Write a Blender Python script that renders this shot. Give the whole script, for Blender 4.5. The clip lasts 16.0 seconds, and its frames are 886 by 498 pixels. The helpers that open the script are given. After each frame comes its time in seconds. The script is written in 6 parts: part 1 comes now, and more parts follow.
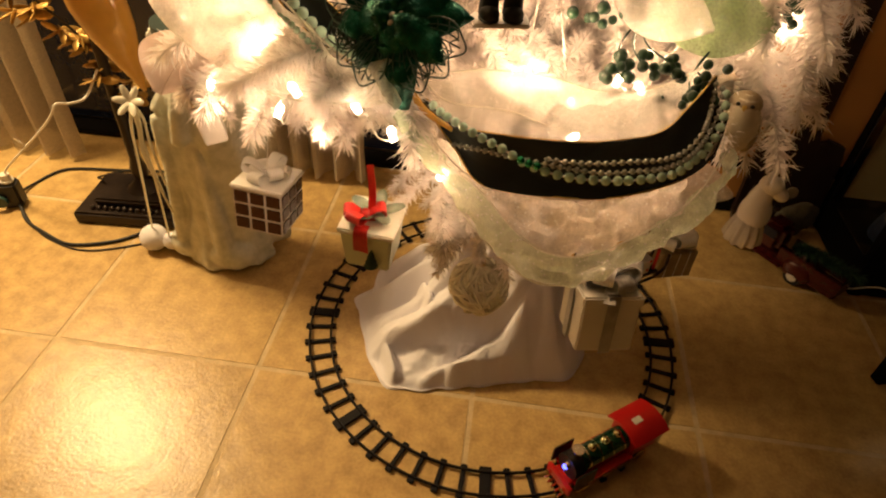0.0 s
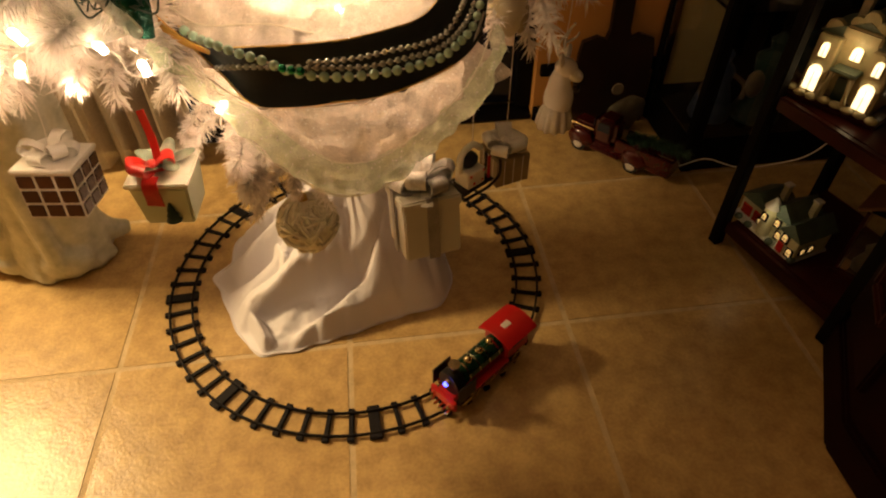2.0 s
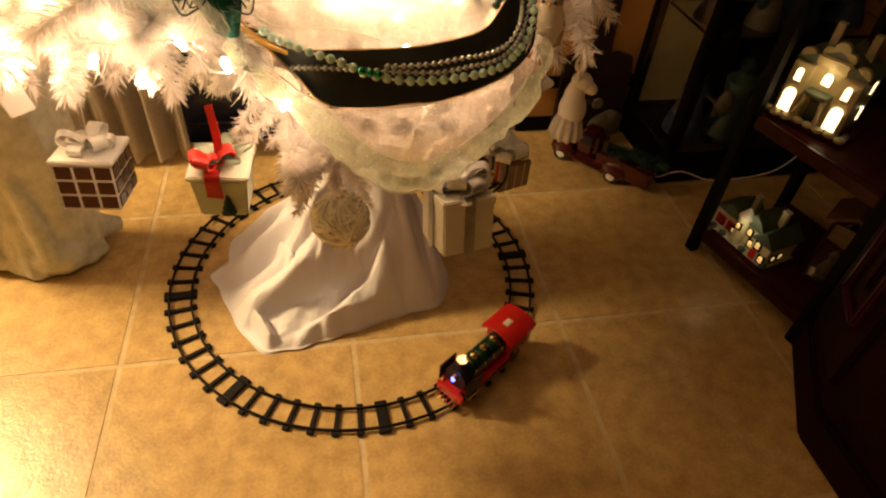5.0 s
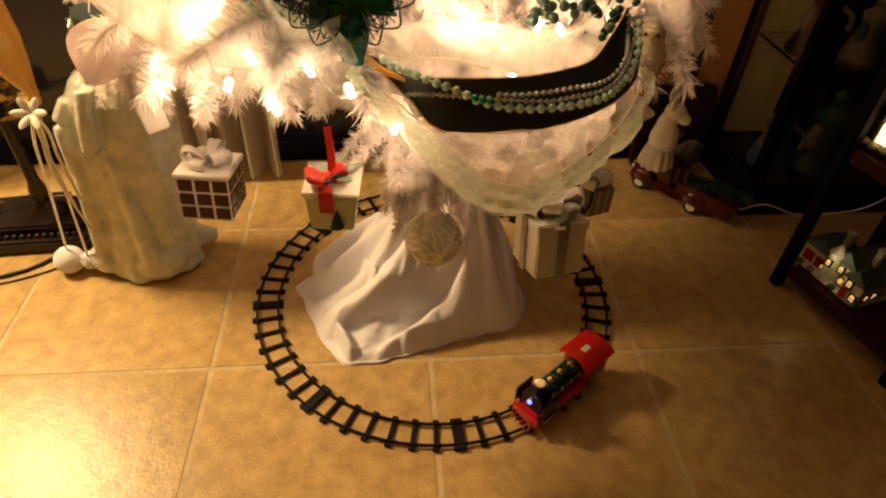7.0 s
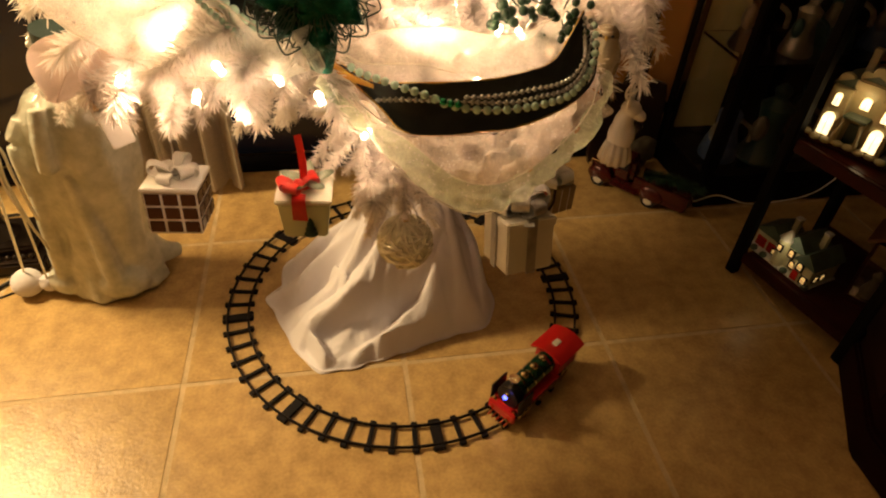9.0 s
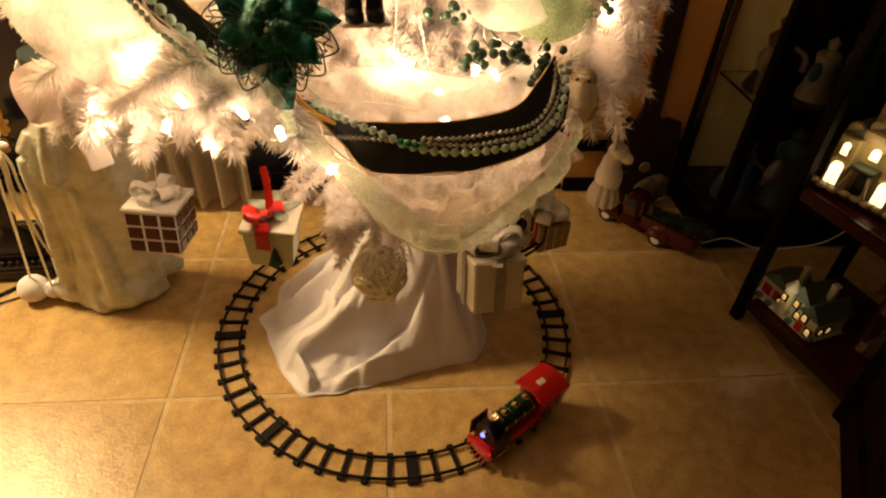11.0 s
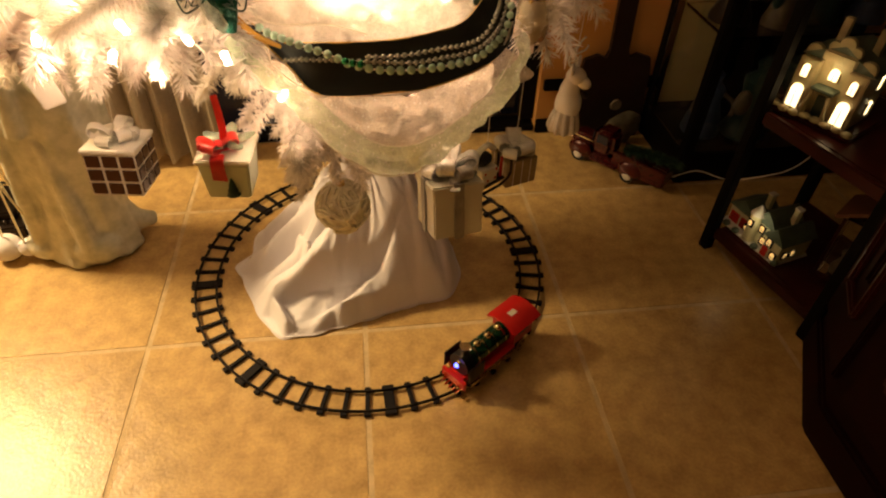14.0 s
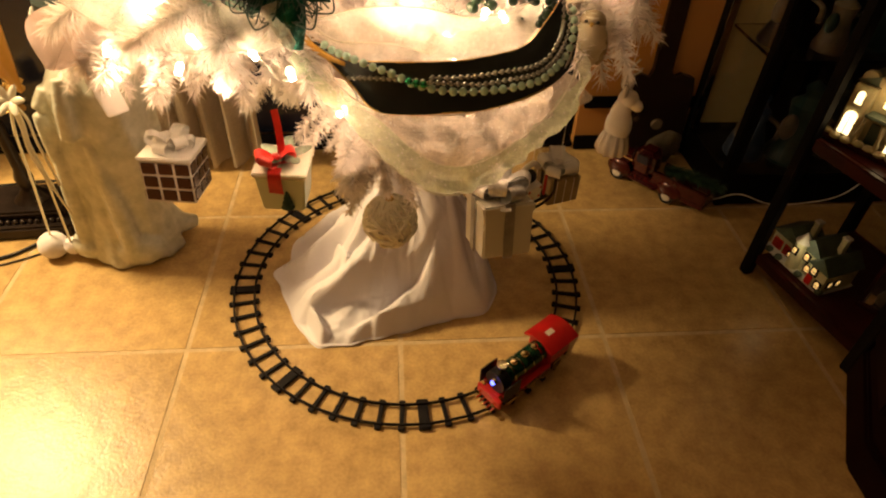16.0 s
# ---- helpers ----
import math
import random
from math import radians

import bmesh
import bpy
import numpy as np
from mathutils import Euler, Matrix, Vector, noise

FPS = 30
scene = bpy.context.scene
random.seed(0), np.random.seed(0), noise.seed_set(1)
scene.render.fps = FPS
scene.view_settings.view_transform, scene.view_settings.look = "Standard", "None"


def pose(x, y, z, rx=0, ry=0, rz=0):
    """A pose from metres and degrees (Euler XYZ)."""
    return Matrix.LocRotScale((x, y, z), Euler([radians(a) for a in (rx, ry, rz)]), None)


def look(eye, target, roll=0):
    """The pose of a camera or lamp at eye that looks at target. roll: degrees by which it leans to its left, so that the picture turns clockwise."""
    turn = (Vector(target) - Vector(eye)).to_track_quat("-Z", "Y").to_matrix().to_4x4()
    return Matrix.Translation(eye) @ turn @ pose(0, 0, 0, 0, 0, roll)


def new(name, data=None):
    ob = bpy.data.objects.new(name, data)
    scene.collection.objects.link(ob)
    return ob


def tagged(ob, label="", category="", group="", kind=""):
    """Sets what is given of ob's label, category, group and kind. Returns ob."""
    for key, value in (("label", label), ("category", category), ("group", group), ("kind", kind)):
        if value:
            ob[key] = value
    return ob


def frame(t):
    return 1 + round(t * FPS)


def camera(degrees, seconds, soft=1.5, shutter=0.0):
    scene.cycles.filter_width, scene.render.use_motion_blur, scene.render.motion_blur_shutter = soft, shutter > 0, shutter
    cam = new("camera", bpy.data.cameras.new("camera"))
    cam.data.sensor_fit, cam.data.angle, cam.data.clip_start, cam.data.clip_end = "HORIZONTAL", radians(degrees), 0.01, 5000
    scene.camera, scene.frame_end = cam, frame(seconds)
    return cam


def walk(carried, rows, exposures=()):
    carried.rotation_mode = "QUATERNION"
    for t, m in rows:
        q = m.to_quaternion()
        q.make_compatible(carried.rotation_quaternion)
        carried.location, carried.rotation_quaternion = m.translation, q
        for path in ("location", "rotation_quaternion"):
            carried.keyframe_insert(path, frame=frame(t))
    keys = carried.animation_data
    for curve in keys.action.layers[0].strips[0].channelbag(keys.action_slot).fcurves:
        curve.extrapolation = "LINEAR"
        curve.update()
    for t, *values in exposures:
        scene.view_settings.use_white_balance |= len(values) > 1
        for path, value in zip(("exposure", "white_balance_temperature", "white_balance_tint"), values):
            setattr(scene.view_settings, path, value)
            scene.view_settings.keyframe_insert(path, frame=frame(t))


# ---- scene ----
cam = camera(71.5, 16.0, soft=2.1)
PATH = [
    (0, (0.455, -0.757, 1.07), (0.305, 0.735, -0.254), 3.3),
    (0.5, (0.492, -0.763, 1.071), (0.367, 0.739, -0.244), 1.7),
    (1, (0.515, -0.771, 1.071), (0.503, 0.722, -0.259), 0.5),
    (1.5, (0.534, -0.779, 1.072), (0.64, 0.702, -0.267), 0.3),
    (2, (0.556, -0.79, 1.021), (0.729, 0.635, -0.371), -0.6),
    (2.5, (0.575, -0.793, 1.002), (0.821, 0.601, -0.411), 0.3),
    (3, (0.542, -0.812, 1.009), (0.921, 0.539, -0.416), 1.9),
    (3.5, (0.489, -0.832, 1.021), (0.877, 0.536, -0.386), 3.2),
    (4, (0.466, -0.826, 1.033), (0.891, 0.562, -0.343), 5.8),
    (4.5, (0.46, -0.815, 1.047), (0.904, 0.604, -0.291), 6.2),
    (5, (0.434, -0.818, 1.039), (0.78, 0.602, -0.327), 5.0),
    (7.5, (0.376, -0.836, 1.055), (0.538, 0.668, -0.253), 2.5),
    (8, (0.368, -0.837, 1.057), (0.586, 0.664, -0.248), 2.7),
    (8.5, (0.367, -0.84, 1.054), (0.619, 0.645, -0.262), 2.3),
    (9, (0.366, -0.849, 1.057), (0.654, 0.644, -0.243), 2.8),
    (11.5, (0.48, -0.842, 1.079), (0.643, 0.708, -0.174), 3.1),
    (12, (0.498, -0.844, 1.08), (0.66, 0.694, -0.188), 2.6),
    (12.5, (0.521, -0.85, 1.071), (0.705, 0.659, -0.228), 2.0),
    (13, (0.524, -0.862, 1.06), (0.727, 0.621, -0.265), 1.8),
    (13.5, (0.514, -0.876, 1.056), (0.718, 0.585, -0.294), 2.0),
    (14, (0.495, -0.891, 1.049), (0.707, 0.572, -0.298), 1.8),
    (14.5, (0.482, -0.891, 1.047), (0.693, 0.564, -0.309), 2.0),
    (15, (0.465, -0.882, 1.048), (0.668, 0.558, -0.326), 2.5),
    (15.5, (0.456, -0.88, 1.049), (0.614, 0.583, -0.306), 1.8),
    (16, (0.458, -0.876, 1.058), (0.602, 0.611, -0.272), 2.3),
]
walk(cam, [(t, look(eye, target, roll)) for t, eye, target, roll in PATH], [(0.0, -0.16), (0.5, -0.14), (1.5, -0.04), (2.2, 0.06), (3.0, 0.88), (3.5, 0.98), (4.0, 0.85), (5.0, 0.36), (7.5, 0.0), (9.0, -0.05), (12.5, 0.02), (13.5, 0.17), (14.5, 0.28), (16.0, 0.24)])


# ---- world and lights ----
world = bpy.data.worlds.new("room_world")
scene.world = world
world.use_nodes = True
world.node_tree.nodes["Background"].inputs[0].default_value = (1.0, 0.74, 0.45, 1)
world.node_tree.nodes["Background"].inputs[1].default_value = 0.004


def lamp(name, loc, watts, radius=0.03, col=(1.0, 0.72, 0.40)):
    d = bpy.data.lights.new(name, "POINT")
    d.energy, d.shadow_soft_size, d.color = watts, radius, col
    o = new(name, d)
    o.location = loc
    return o


WARM = (1.0, 0.635, 0.37)
lamp("floor_lamp_light", (-1.04, 0.54, 1.40), 172.0, 0.14, (1.0, 0.69, 0.335))
# the fairy lights' glow, a few of the bulbs
for p, w in (((0.48, -0.13, 0.805), 0.9), ((0.31, -0.13, 0.745), 0.75), ((0.13, -0.09, 0.76), 0.65), ((0.61, -0.06, 0.80), 0.55), ((0.19, -0.145, 0.785), 0.55), ((0.13, -0.15, 0.705), 0.30), ((0.25, -0.185, 0.70), 0.30), ((0.16, -0.08, 0.84), 0.55),
             ((0.10, 0.00, 0.95), 1.0), ((0.42, -0.12, 0.98), 0.95), ((0.30, -0.02, 1.35), 1.6), ((0.76, 0.00, 0.81), 0.46), ((0.384, -0.205, 0.668), 0.22), ((0.57, -0.11, 0.665), 0.24), ((0.08, 0.42, 0.62), 0.9), ((0.42, 0.5, 0.7), 0.5), ((0.82, 0.36, 0.84), 0.42)):
    lamp("fairy_light_glow", p, w, 0.011, WARM)


# ---- materials ----
def mat(name, col, rough=0.6, metal=0.0, var=0.15, scale=8.0, bump=0.1, fine=90.0, col2=None, spec=0.5, emit=None, power=0.0, trans=0.0, sheen=0.0, sub=0.0, per_object=0.0, coat=0.0, world_space=False, fine_weight=0.35):
    m = bpy.data.materials.new(name)
    m.use_nodes = True
    nt = m.node_tree
    b = nt.nodes["Principled BSDF"]
    b.inputs["Roughness"].default_value = rough
    b.inputs["Metallic"].default_value = metal
    b.inputs["Specular IOR Level"].default_value = spec
    b.inputs["Transmission Weight"].default_value = trans
    b.inputs["Sheen Weight"].default_value = sheen
    b.inputs["Coat Weight"].default_value = coat
    if sub:
        b.inputs["Subsurface Weight"].default_value = sub
        b.inputs["Subsurface Radius"].default_value = (0.02, 0.015, 0.01)
    if emit:
        b.inputs["Emission Color"].default_value = (*emit, 1)
        b.inputs["Emission Strength"].default_value = power
    tc = nt.nodes.new("ShaderNodeTexCoord")
    n1 = nt.nodes.new("ShaderNodeTexNoise")
    n1.inputs["Scale"].default_value, n1.inputs["Detail"].default_value = scale, 5
    n2 = nt.nodes.new("ShaderNodeTexNoise")
    n2.inputs["Scale"].default_value, n2.inputs["Detail"].default_value = fine, 3
    for n in (n1, n2):
        nt.links.new(nt.nodes.new("ShaderNodeNewGeometry").outputs["Position"] if world_space else tc.outputs["Object"], n.inputs["Vector"])
    add = nt.nodes.new("ShaderNodeMath")
    add.operation = "MULTIPLY_ADD"
    nt.links.new(n2.outputs["Fac"], add.inputs[0])
    add.inputs[1].default_value = fine_weight
    nt.links.new(n1.outputs["Fac"], add.inputs[2])
    src = add.outputs[0]
    if per_object:
        oi = nt.nodes.new("ShaderNodeObjectInfo")
        ad2 = nt.nodes.new("ShaderNodeMath")
        ad2.operation = "MULTIPLY_ADD"
        nt.links.new(oi.outputs["Random"], ad2.inputs[0])
        ad2.inputs[1].default_value = per_object
        nt.links.new(src, ad2.inputs[2])
        src = ad2.outputs[0]
    ramp = nt.nodes.new("ShaderNodeMapRange")
    ramp.inputs["From Min"].default_value, ramp.inputs["From Max"].default_value = 0.35, 1.0 + per_object
    nt.links.new(src, ramp.inputs["Value"])
    mix = nt.nodes.new("ShaderNodeMix")
    mix.data_type = "RGBA"
    c2 = col2 or tuple(min(1, c * (1 + var)) for c in col)
    c1 = col if col2 else tuple(c * (1 - var) for c in col)
    mix.inputs[6].default_value, mix.inputs[7].default_value = (*c1, 1), (*c2, 1)
    nt.links.new(ramp.outputs[0], mix.inputs[0])
    nt.links.new(mix.outputs[2], b.inputs["Base Color"])
    if bump:
        bp = nt.nodes.new("ShaderNodeBump")
        bp.inputs["Strength"].default_value, bp.inputs["Distance"].default_value = bump, 0.004
        nt.links.new(src, bp.inputs["Height"])
        nt.links.new(bp.outputs[0], b.inputs["Normal"])
    return m


def sheer(name, col, clear, glitter=0.0, weave=1700.0, patch=0.09):
    """A sheer net: threads that scatter and pass light, gaps that let the view through, and flecks of glitter."""
    m = mat(name, col, 0.45, 0, 0.06, 20, 0.15, 300)
    nt = m.node_tree
    b, out = nt.nodes["Principled BSDF"], nt.nodes["Material Output"]
    tl = nt.nodes.new("ShaderNodeBsdfTranslucent")
    tl.inputs[0].default_value = (*col, 1)
    ms = nt.nodes.new("ShaderNodeMixShader")
    ms.inputs[0].default_value = 0.5
    nt.links.new(b.outputs[0], ms.inputs[1])
    nt.links.new(tl.outputs[0], ms.inputs[2])
    tr = nt.nodes.new("ShaderNodeBsdfTransparent")
    fin = nt.nodes.new("ShaderNodeMixShader")
    tc = nt.nodes.new("ShaderNodeTexCoord")
    wv = nt.nodes.new("ShaderNodeTexNoise")
    wv.inputs["Scale"].default_value, wv.inputs["Detail"].default_value = weave, 1
    nt.links.new(tc.outputs["Object"], wv.inputs["Vector"])
    mr = nt.nodes.new("ShaderNodeMapRange")
    mr.inputs["From Min"].default_value, mr.inputs["From Max"].default_value = 0.3, 0.7
    mr.inputs["To Min"].default_value, mr.inputs["To Max"].default_value = max(0, clear - 0.3), min(1, clear + 0.3)
    nt.links.new(wv.outputs["Fac"], mr.inputs["Value"])
    pa = nt.nodes.new("ShaderNodeTexNoise")
    pa.inputs["Scale"].default_value, pa.inputs["Detail"].default_value, pa.inputs["Distortion"].default_value = 55, 5, 1.2
    nt.links.new(tc.outputs["Object"], pa.inputs["Vector"])
    pm = nt.nodes.new("ShaderNodeMapRange")
    pm.inputs["From Min"].default_value, pm.inputs["From Max"].default_value = 0.35, 0.65
    pm.inputs["To Min"].default_value, pm.inputs["To Max"].default_value = -patch, patch
    nt.links.new(pa.outputs["Fac"], pm.inputs["Value"])
    ps = nt.nodes.new("ShaderNodeMath")
    ps.operation, ps.use_clamp = "ADD", True
    nt.links.new(mr.outputs[0], ps.inputs[0])
    nt.links.new(pm.outputs[0], ps.inputs[1])
    nt.links.new(ps.outputs[0], fin.inputs[0])
    nt.links.new(ms.outputs[0], fin.inputs[1])
    nt.links.new(tr.outputs[0], fin.inputs[2])
    last = fin
    if glitter:
        vo = nt.nodes.new("ShaderNodeTexVoronoi")
        vo.inputs["Scale"].default_value = 170
        nt.links.new(tc.outputs["Object"], vo.inputs["Vector"])
        lt = nt.nodes.new("ShaderNodeMath")
        lt.operation = "LESS_THAN"
        nt.links.new(vo.outputs["Distance"], lt.inputs[0])
        lt.inputs[1].default_value = glitter
        gl = nt.nodes.new("ShaderNodeBsdfGlossy")
        gl.inputs["Roughness"].default_value = 0.5
        vn = nt.nodes.new("ShaderNodeBump")
        vn.inputs["Distance"].default_value = 0.01
        nt.links.new(vo.outputs["Distance"], vn.inputs["Height"])
        nt.links.new(vn.outputs[0], gl.inputs["Normal"])
        last = nt.nodes.new("ShaderNodeMixShader")
        nt.links.new(lt.outputs[0], last.inputs[0])
        nt.links.new(fin.outputs[0], last.inputs[1])
        nt.links.new(gl.outputs[0], last.inputs[2])
    nt.links.new(last.outputs[0], out.inputs["Surface"])
    return m


def glass(name, col=(1, 1, 1), rough=0.02):
    m = mat(name, col, rough, 0, 0.0, 8, 0.0, trans=1.0)
    m.node_tree.nodes["Principled BSDF"].inputs["IOR"].default_value = 1.45
    return m


M_TILE = mat("tile_glaze", (0.245, 0.143, 0.045), 0.33, 0, 0.3, 26.0, 0.22, 150, col2=(0.62, 0.425, 0.170), per_object=0.12, world_space=True, fine_weight=0.55)
M_GROUT = mat("grout", (0.55, 0.42, 0.235), 0.75, 0, 0.3, 30, 0.4, 300)
M_WALL = mat("wall_paint", (0.62, 0.31, 0.085), 0.8, 0, 0.08, 3, 0.15, 200)
# darker copy of the wall paint, with shade put into the colour
M_WALLDIM = mat("wall_paint_shaded", (0.11, 0.07, 0.038), 0.8, 0, 0.08, 3, 0.15, 200)
M_CEIL = mat("ceiling_paint", (0.32, 0.27, 0.21), 0.9, 0, 0.05, 3, 0.2, 150)
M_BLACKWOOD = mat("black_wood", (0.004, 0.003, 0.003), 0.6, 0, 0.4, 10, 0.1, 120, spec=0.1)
M_MAHOGANY = mat("mahogany", (0.006, 0.0014, 0.001), 0.6, 0, 0.5, 9, 0.12, 80, col2=(0.017, 0.003, 0.002), spec=0.08)
M_SHELF = mat("red_brown_wood", (0.016, 0.0026, 0.0018), 0.32, 0, 0.5, 9, 0.12, 80, col2=(0.055, 0.008, 0.004), spec=0.22)
M_DARKGLASS = mat("night_glass", (0.01, 0.013, 0.03), 0.08, 0, 0.2, 3, 0.0)
M_CURTAIN = sheer("curtain_sheer", (0.70, 0.61, 0.47), 0.12, 0.0, 500, 0.02)
M_WHITEWOOD = mat("white_paint", (0.74, 0.70, 0.62), 0.5, 0, 0.1, 14, 0.1)
M_CLOTH = mat("white_felt", (0.80, 0.78, 0.84), 0.95, 0, 0.05, 12, 0.35, 700, sheen=0.3)
M_TRACK = mat("track_plastic", (0.007, 0.005, 0.006), 0.6, 0, 0.3, 30, 0.1, 200, spec=0.2)
M_NEEDLE = mat("white_tinsel", (0.90, 0.85, 0.81), 0.35, 0, 0.06, 25, 0.0, 200)
nd = M_NEEDLE.node_tree
nd_tl, nd_mix = nd.nodes.new("ShaderNodeBsdfTranslucent"), nd.nodes.new("ShaderNodeMixShader")
nd_tl.inputs[0].default_value = (0.95, 0.91, 0.87, 1)
nd_mix.inputs[0].default_value = 0.45
nd.links.new(nd.nodes["Principled BSDF"].outputs[0], nd_mix.inputs[1])
nd.links.new(nd_tl.outputs[0], nd_mix.inputs[2])
nd.links.new(nd_mix.outputs[0], nd.nodes["Material Output"].inputs[0])
M_WIRE = mat("white_wire", (0.78, 0.74, 0.66), 0.5, 0, 0.1, 20, 0.05)
M_BULB = mat("lit_bulb", (1, 0.9, 0.7), 0.2, 0, 0, 8, 0, emit=(1.0, 0.80, 0.50), power=28.0)
M_VELVET = mat("black_green_velvet", (0.006, 0.010, 0.010), 0.7, 0, 0.4, 20, 0.3, 250, sheen=0.15)
M_GOLDWIRE = mat("gold_wire", (0.62, 0.42, 0.12), 0.35, 1.0, 0.2, 30, 0.1)
M_PEARL = mat("pearl_mint", (0.50, 0.72, 0.60), 0.12, 0.0, 0.15, 60, 0.02, coat=0.6, per_object=0.2)
M_PEARLGREY = mat("pearl_grey", (0.36, 0.37, 0.34), 0.12, 0.25, 0.2, 60, 0.02, coat=0.6, per_object=0.2)
M_PEARLGREEN = mat("pearl_green_foil", (0.0, 0.30, 0.12), 0.12, 0.8, 0.3, 60, 0.02, coat=0.6)
M_MESH = sheer("mesh_ribbon", (0.90, 0.87, 0.79), 0.48, 0.13)
M_MESHGREEN = sheer("mint_mesh_ribbon", (0.82, 0.90, 0.68), 0.36, 0.20)
M_MESHROSE = sheer("rose_mesh_ribbon", (0.92, 0.83, 0.73), 0.40, 0.20)
M_MESHFAN = sheer("fanned_mesh_ribbon", (0.94, 0.90, 0.80), 0.32, 0.14)
M_MESHEDGE = sheer("ribbon_selvedge", (0.88, 0.86, 0.76), 0.15, 0.0)
M_GREENLEAF = sheer("pale_green_leaf", (0.48, 0.58, 0.36), 0.10, 0.0, 300)
M_EMERALD = mat("emerald_glitter", (0.0, 0.028, 0.020), 0.24, 0.6, 0.8, 70, 1.0, 420, col2=(0.0, 0.16, 0.10))
M_LACE = mat("dark_green_lace", (0.01, 0.045, 0.03), 0.5, 0.1, 0.4, 40, 0.4, 250)
M_BERRY = mat("green_berry", (0.018, 0.055, 0.025), 0.3, 0, 0.4, 60, 0.1, coat=0.4, per_object=0.2)
M_STATUE = mat("pearl_resin", (0.40, 0.43, 0.34), 0.30, 0.0, 0.25, 30, 0.9, 90, col2=(0.78, 0.77, 0.68), coat=0.5)
M_PEARLYWHITE = mat("pearl_white", (0.82, 0.80, 0.76), 0.3, 0, 0.06, 20, 0.15, 120, coat=0.3)
M_GRID = mat("copper_foil_pane", (0.075, 0.028, 0.015), 0.22, 0.4, 0.4, 14, 0.1, 60, per_object=0.3)
M_MINT = mat("mint_enamel", (0.62, 0.70, 0.52), 0.35, 0, 0.06, 14, 0.08, coat=0.3)
M_CREAM = mat("cream_enamel", (0.78, 0.76, 0.64), 0.35, 0, 0.06, 14, 0.08, coat=0.3)
M_RED = mat("red_satin", (0.55, 0.018, 0.012), 0.35, 0, 0.3, 30, 0.2, 150)
M_SILVER = mat("silver_glitter", (0.66, 0.65, 0.61), 0.34, 0.45, 0.5, 60, 0.8, 380)
M_SAGE = mat("sage_glitter", (0.13, 0.17, 0.11), 0.35, 0.3, 0.5, 60, 0.6, 300, col2=(0.34, 0.38, 0.29))
M_SILVERDARK = mat("silver_ribbon", (0.30, 0.29, 0.27), 0.35, 0.6, 0.5, 60, 0.6, 380, col2=(0.55, 0.54, 0.50))
M_LEAF = mat("dark_leaf", (0.02, 0.06, 0.03), 0.5, 0, 0.4, 40, 0.3)
M_GOLDTHREAD = mat("champagne_thread", (0.95, 0.86, 0.66), 0.2, 0.12, 0.2, 50, 0.2)
M_TRAINRED = mat("train_red", (0.55, 0.014, 0.012), 0.28, 0, 0.12, 12, 0.03, coat=0.4)
M_TRAINBLACK = mat("train_black", (0.012, 0.012, 0.013), 0.3, 0, 0.2, 20, 0.05)
M_TRAINGREEN = mat("train_green", (0.015, 0.07, 0.035), 0.15, 0.4, 0.3, 20, 0.03, coat=0.5)
M_CHROME = mat("gold_chrome", (0.80, 0.66, 0.40), 0.12, 1.0, 0.1, 20, 0.02)
M_TRUCK = mat("truck_red", (0.075, 0.006, 0.005), 0.25, 0.2, 0.25, 12, 0.08, coat=0.5)
M_RUBBER = mat("rubber", (0.012, 0.011, 0.011), 0.7, 0, 0.2, 30, 0.2)
M_HOUSEWALL = mat("porcelain_wall", (0.60, 0.59, 0.38), 0.45, 0, 0.2, 30, 0.4, 120)
M_HOUSEROOF = mat("porcelain_roof", (0.07, 0.10, 0.075), 0.5, 0, 0.4, 40, 0.6, 160)
M_SNOW = mat("porcelain_snow", (0.70, 0.70, 0.66), 0.6, 0, 0.08, 30, 0.4, 120)
M_WINDOWDIM = mat("dim_lit_window", (1, 0.75, 0.4), 0.4, 0, 0, 8, 0, emit=(1.0, 0.62, 0.22), power=0.55)
M_MANOR = mat("beige_porcelain", (0.46, 0.37, 0.22), 0.4, 0, 0.25, 40, 0.3, 160, col2=(0.30, 0.30, 0.17))
M_WINDOWLIT = mat("lit_window", (1, 0.8, 0.5), 0.4, 0, 0, 8, 0, emit=(1.0, 0.74, 0.38), power=2.4)
M_DOORDARK = mat("painted_dark_green", (0.02, 0.05, 0.045), 0.4, 0, 0.2, 30, 0.1)
# bright tone painted in for the light seen through the curio's glass side
M_LITBACK = mat("painted_lit_backing", (0.44, 0.33, 0.12), 0.35, 0.0, 0.4, 7, 0.1, 60, col2=(0.72, 0.58, 0.26))
M_GLASS = glass("clear_glass")
M_TEAL = mat("teal_figurine", (0.025, 0.065, 0.055), 0.35, 0, 0.4, 20, 0.3, 80)
M_FIG = mat("cream_figurine", (0.20, 0.16, 0.11), 0.4, 0, 0.4, 20, 0.3, 80)
M_BLUEFIG = mat("blue_figurine", (0.05, 0.08, 0.16), 0.4, 0, 0.4, 20, 0.3, 80)
M_LAMPBASE = mat("dark_bronze", (0.022, 0.013, 0.009), 0.35, 0.4, 0.4, 20, 0.3, 80)
M_GOLDGLASS = mat("amber_glass", (0.62, 0.33, 0.06), 0.2, 0.0, 0.25, 8, 0.1, 40, coat=0.5, sub=0.2)
M_GOLDLEAF = mat("gold_leaf_flower", (0.42, 0.25, 0.06), 0.4, 0.5, 0.4, 30, 0.5, 120)
M_CABLE = mat("black_cable", (0.010, 0.009, 0.009), 0.5, 0, 0.2, 30, 0.05)
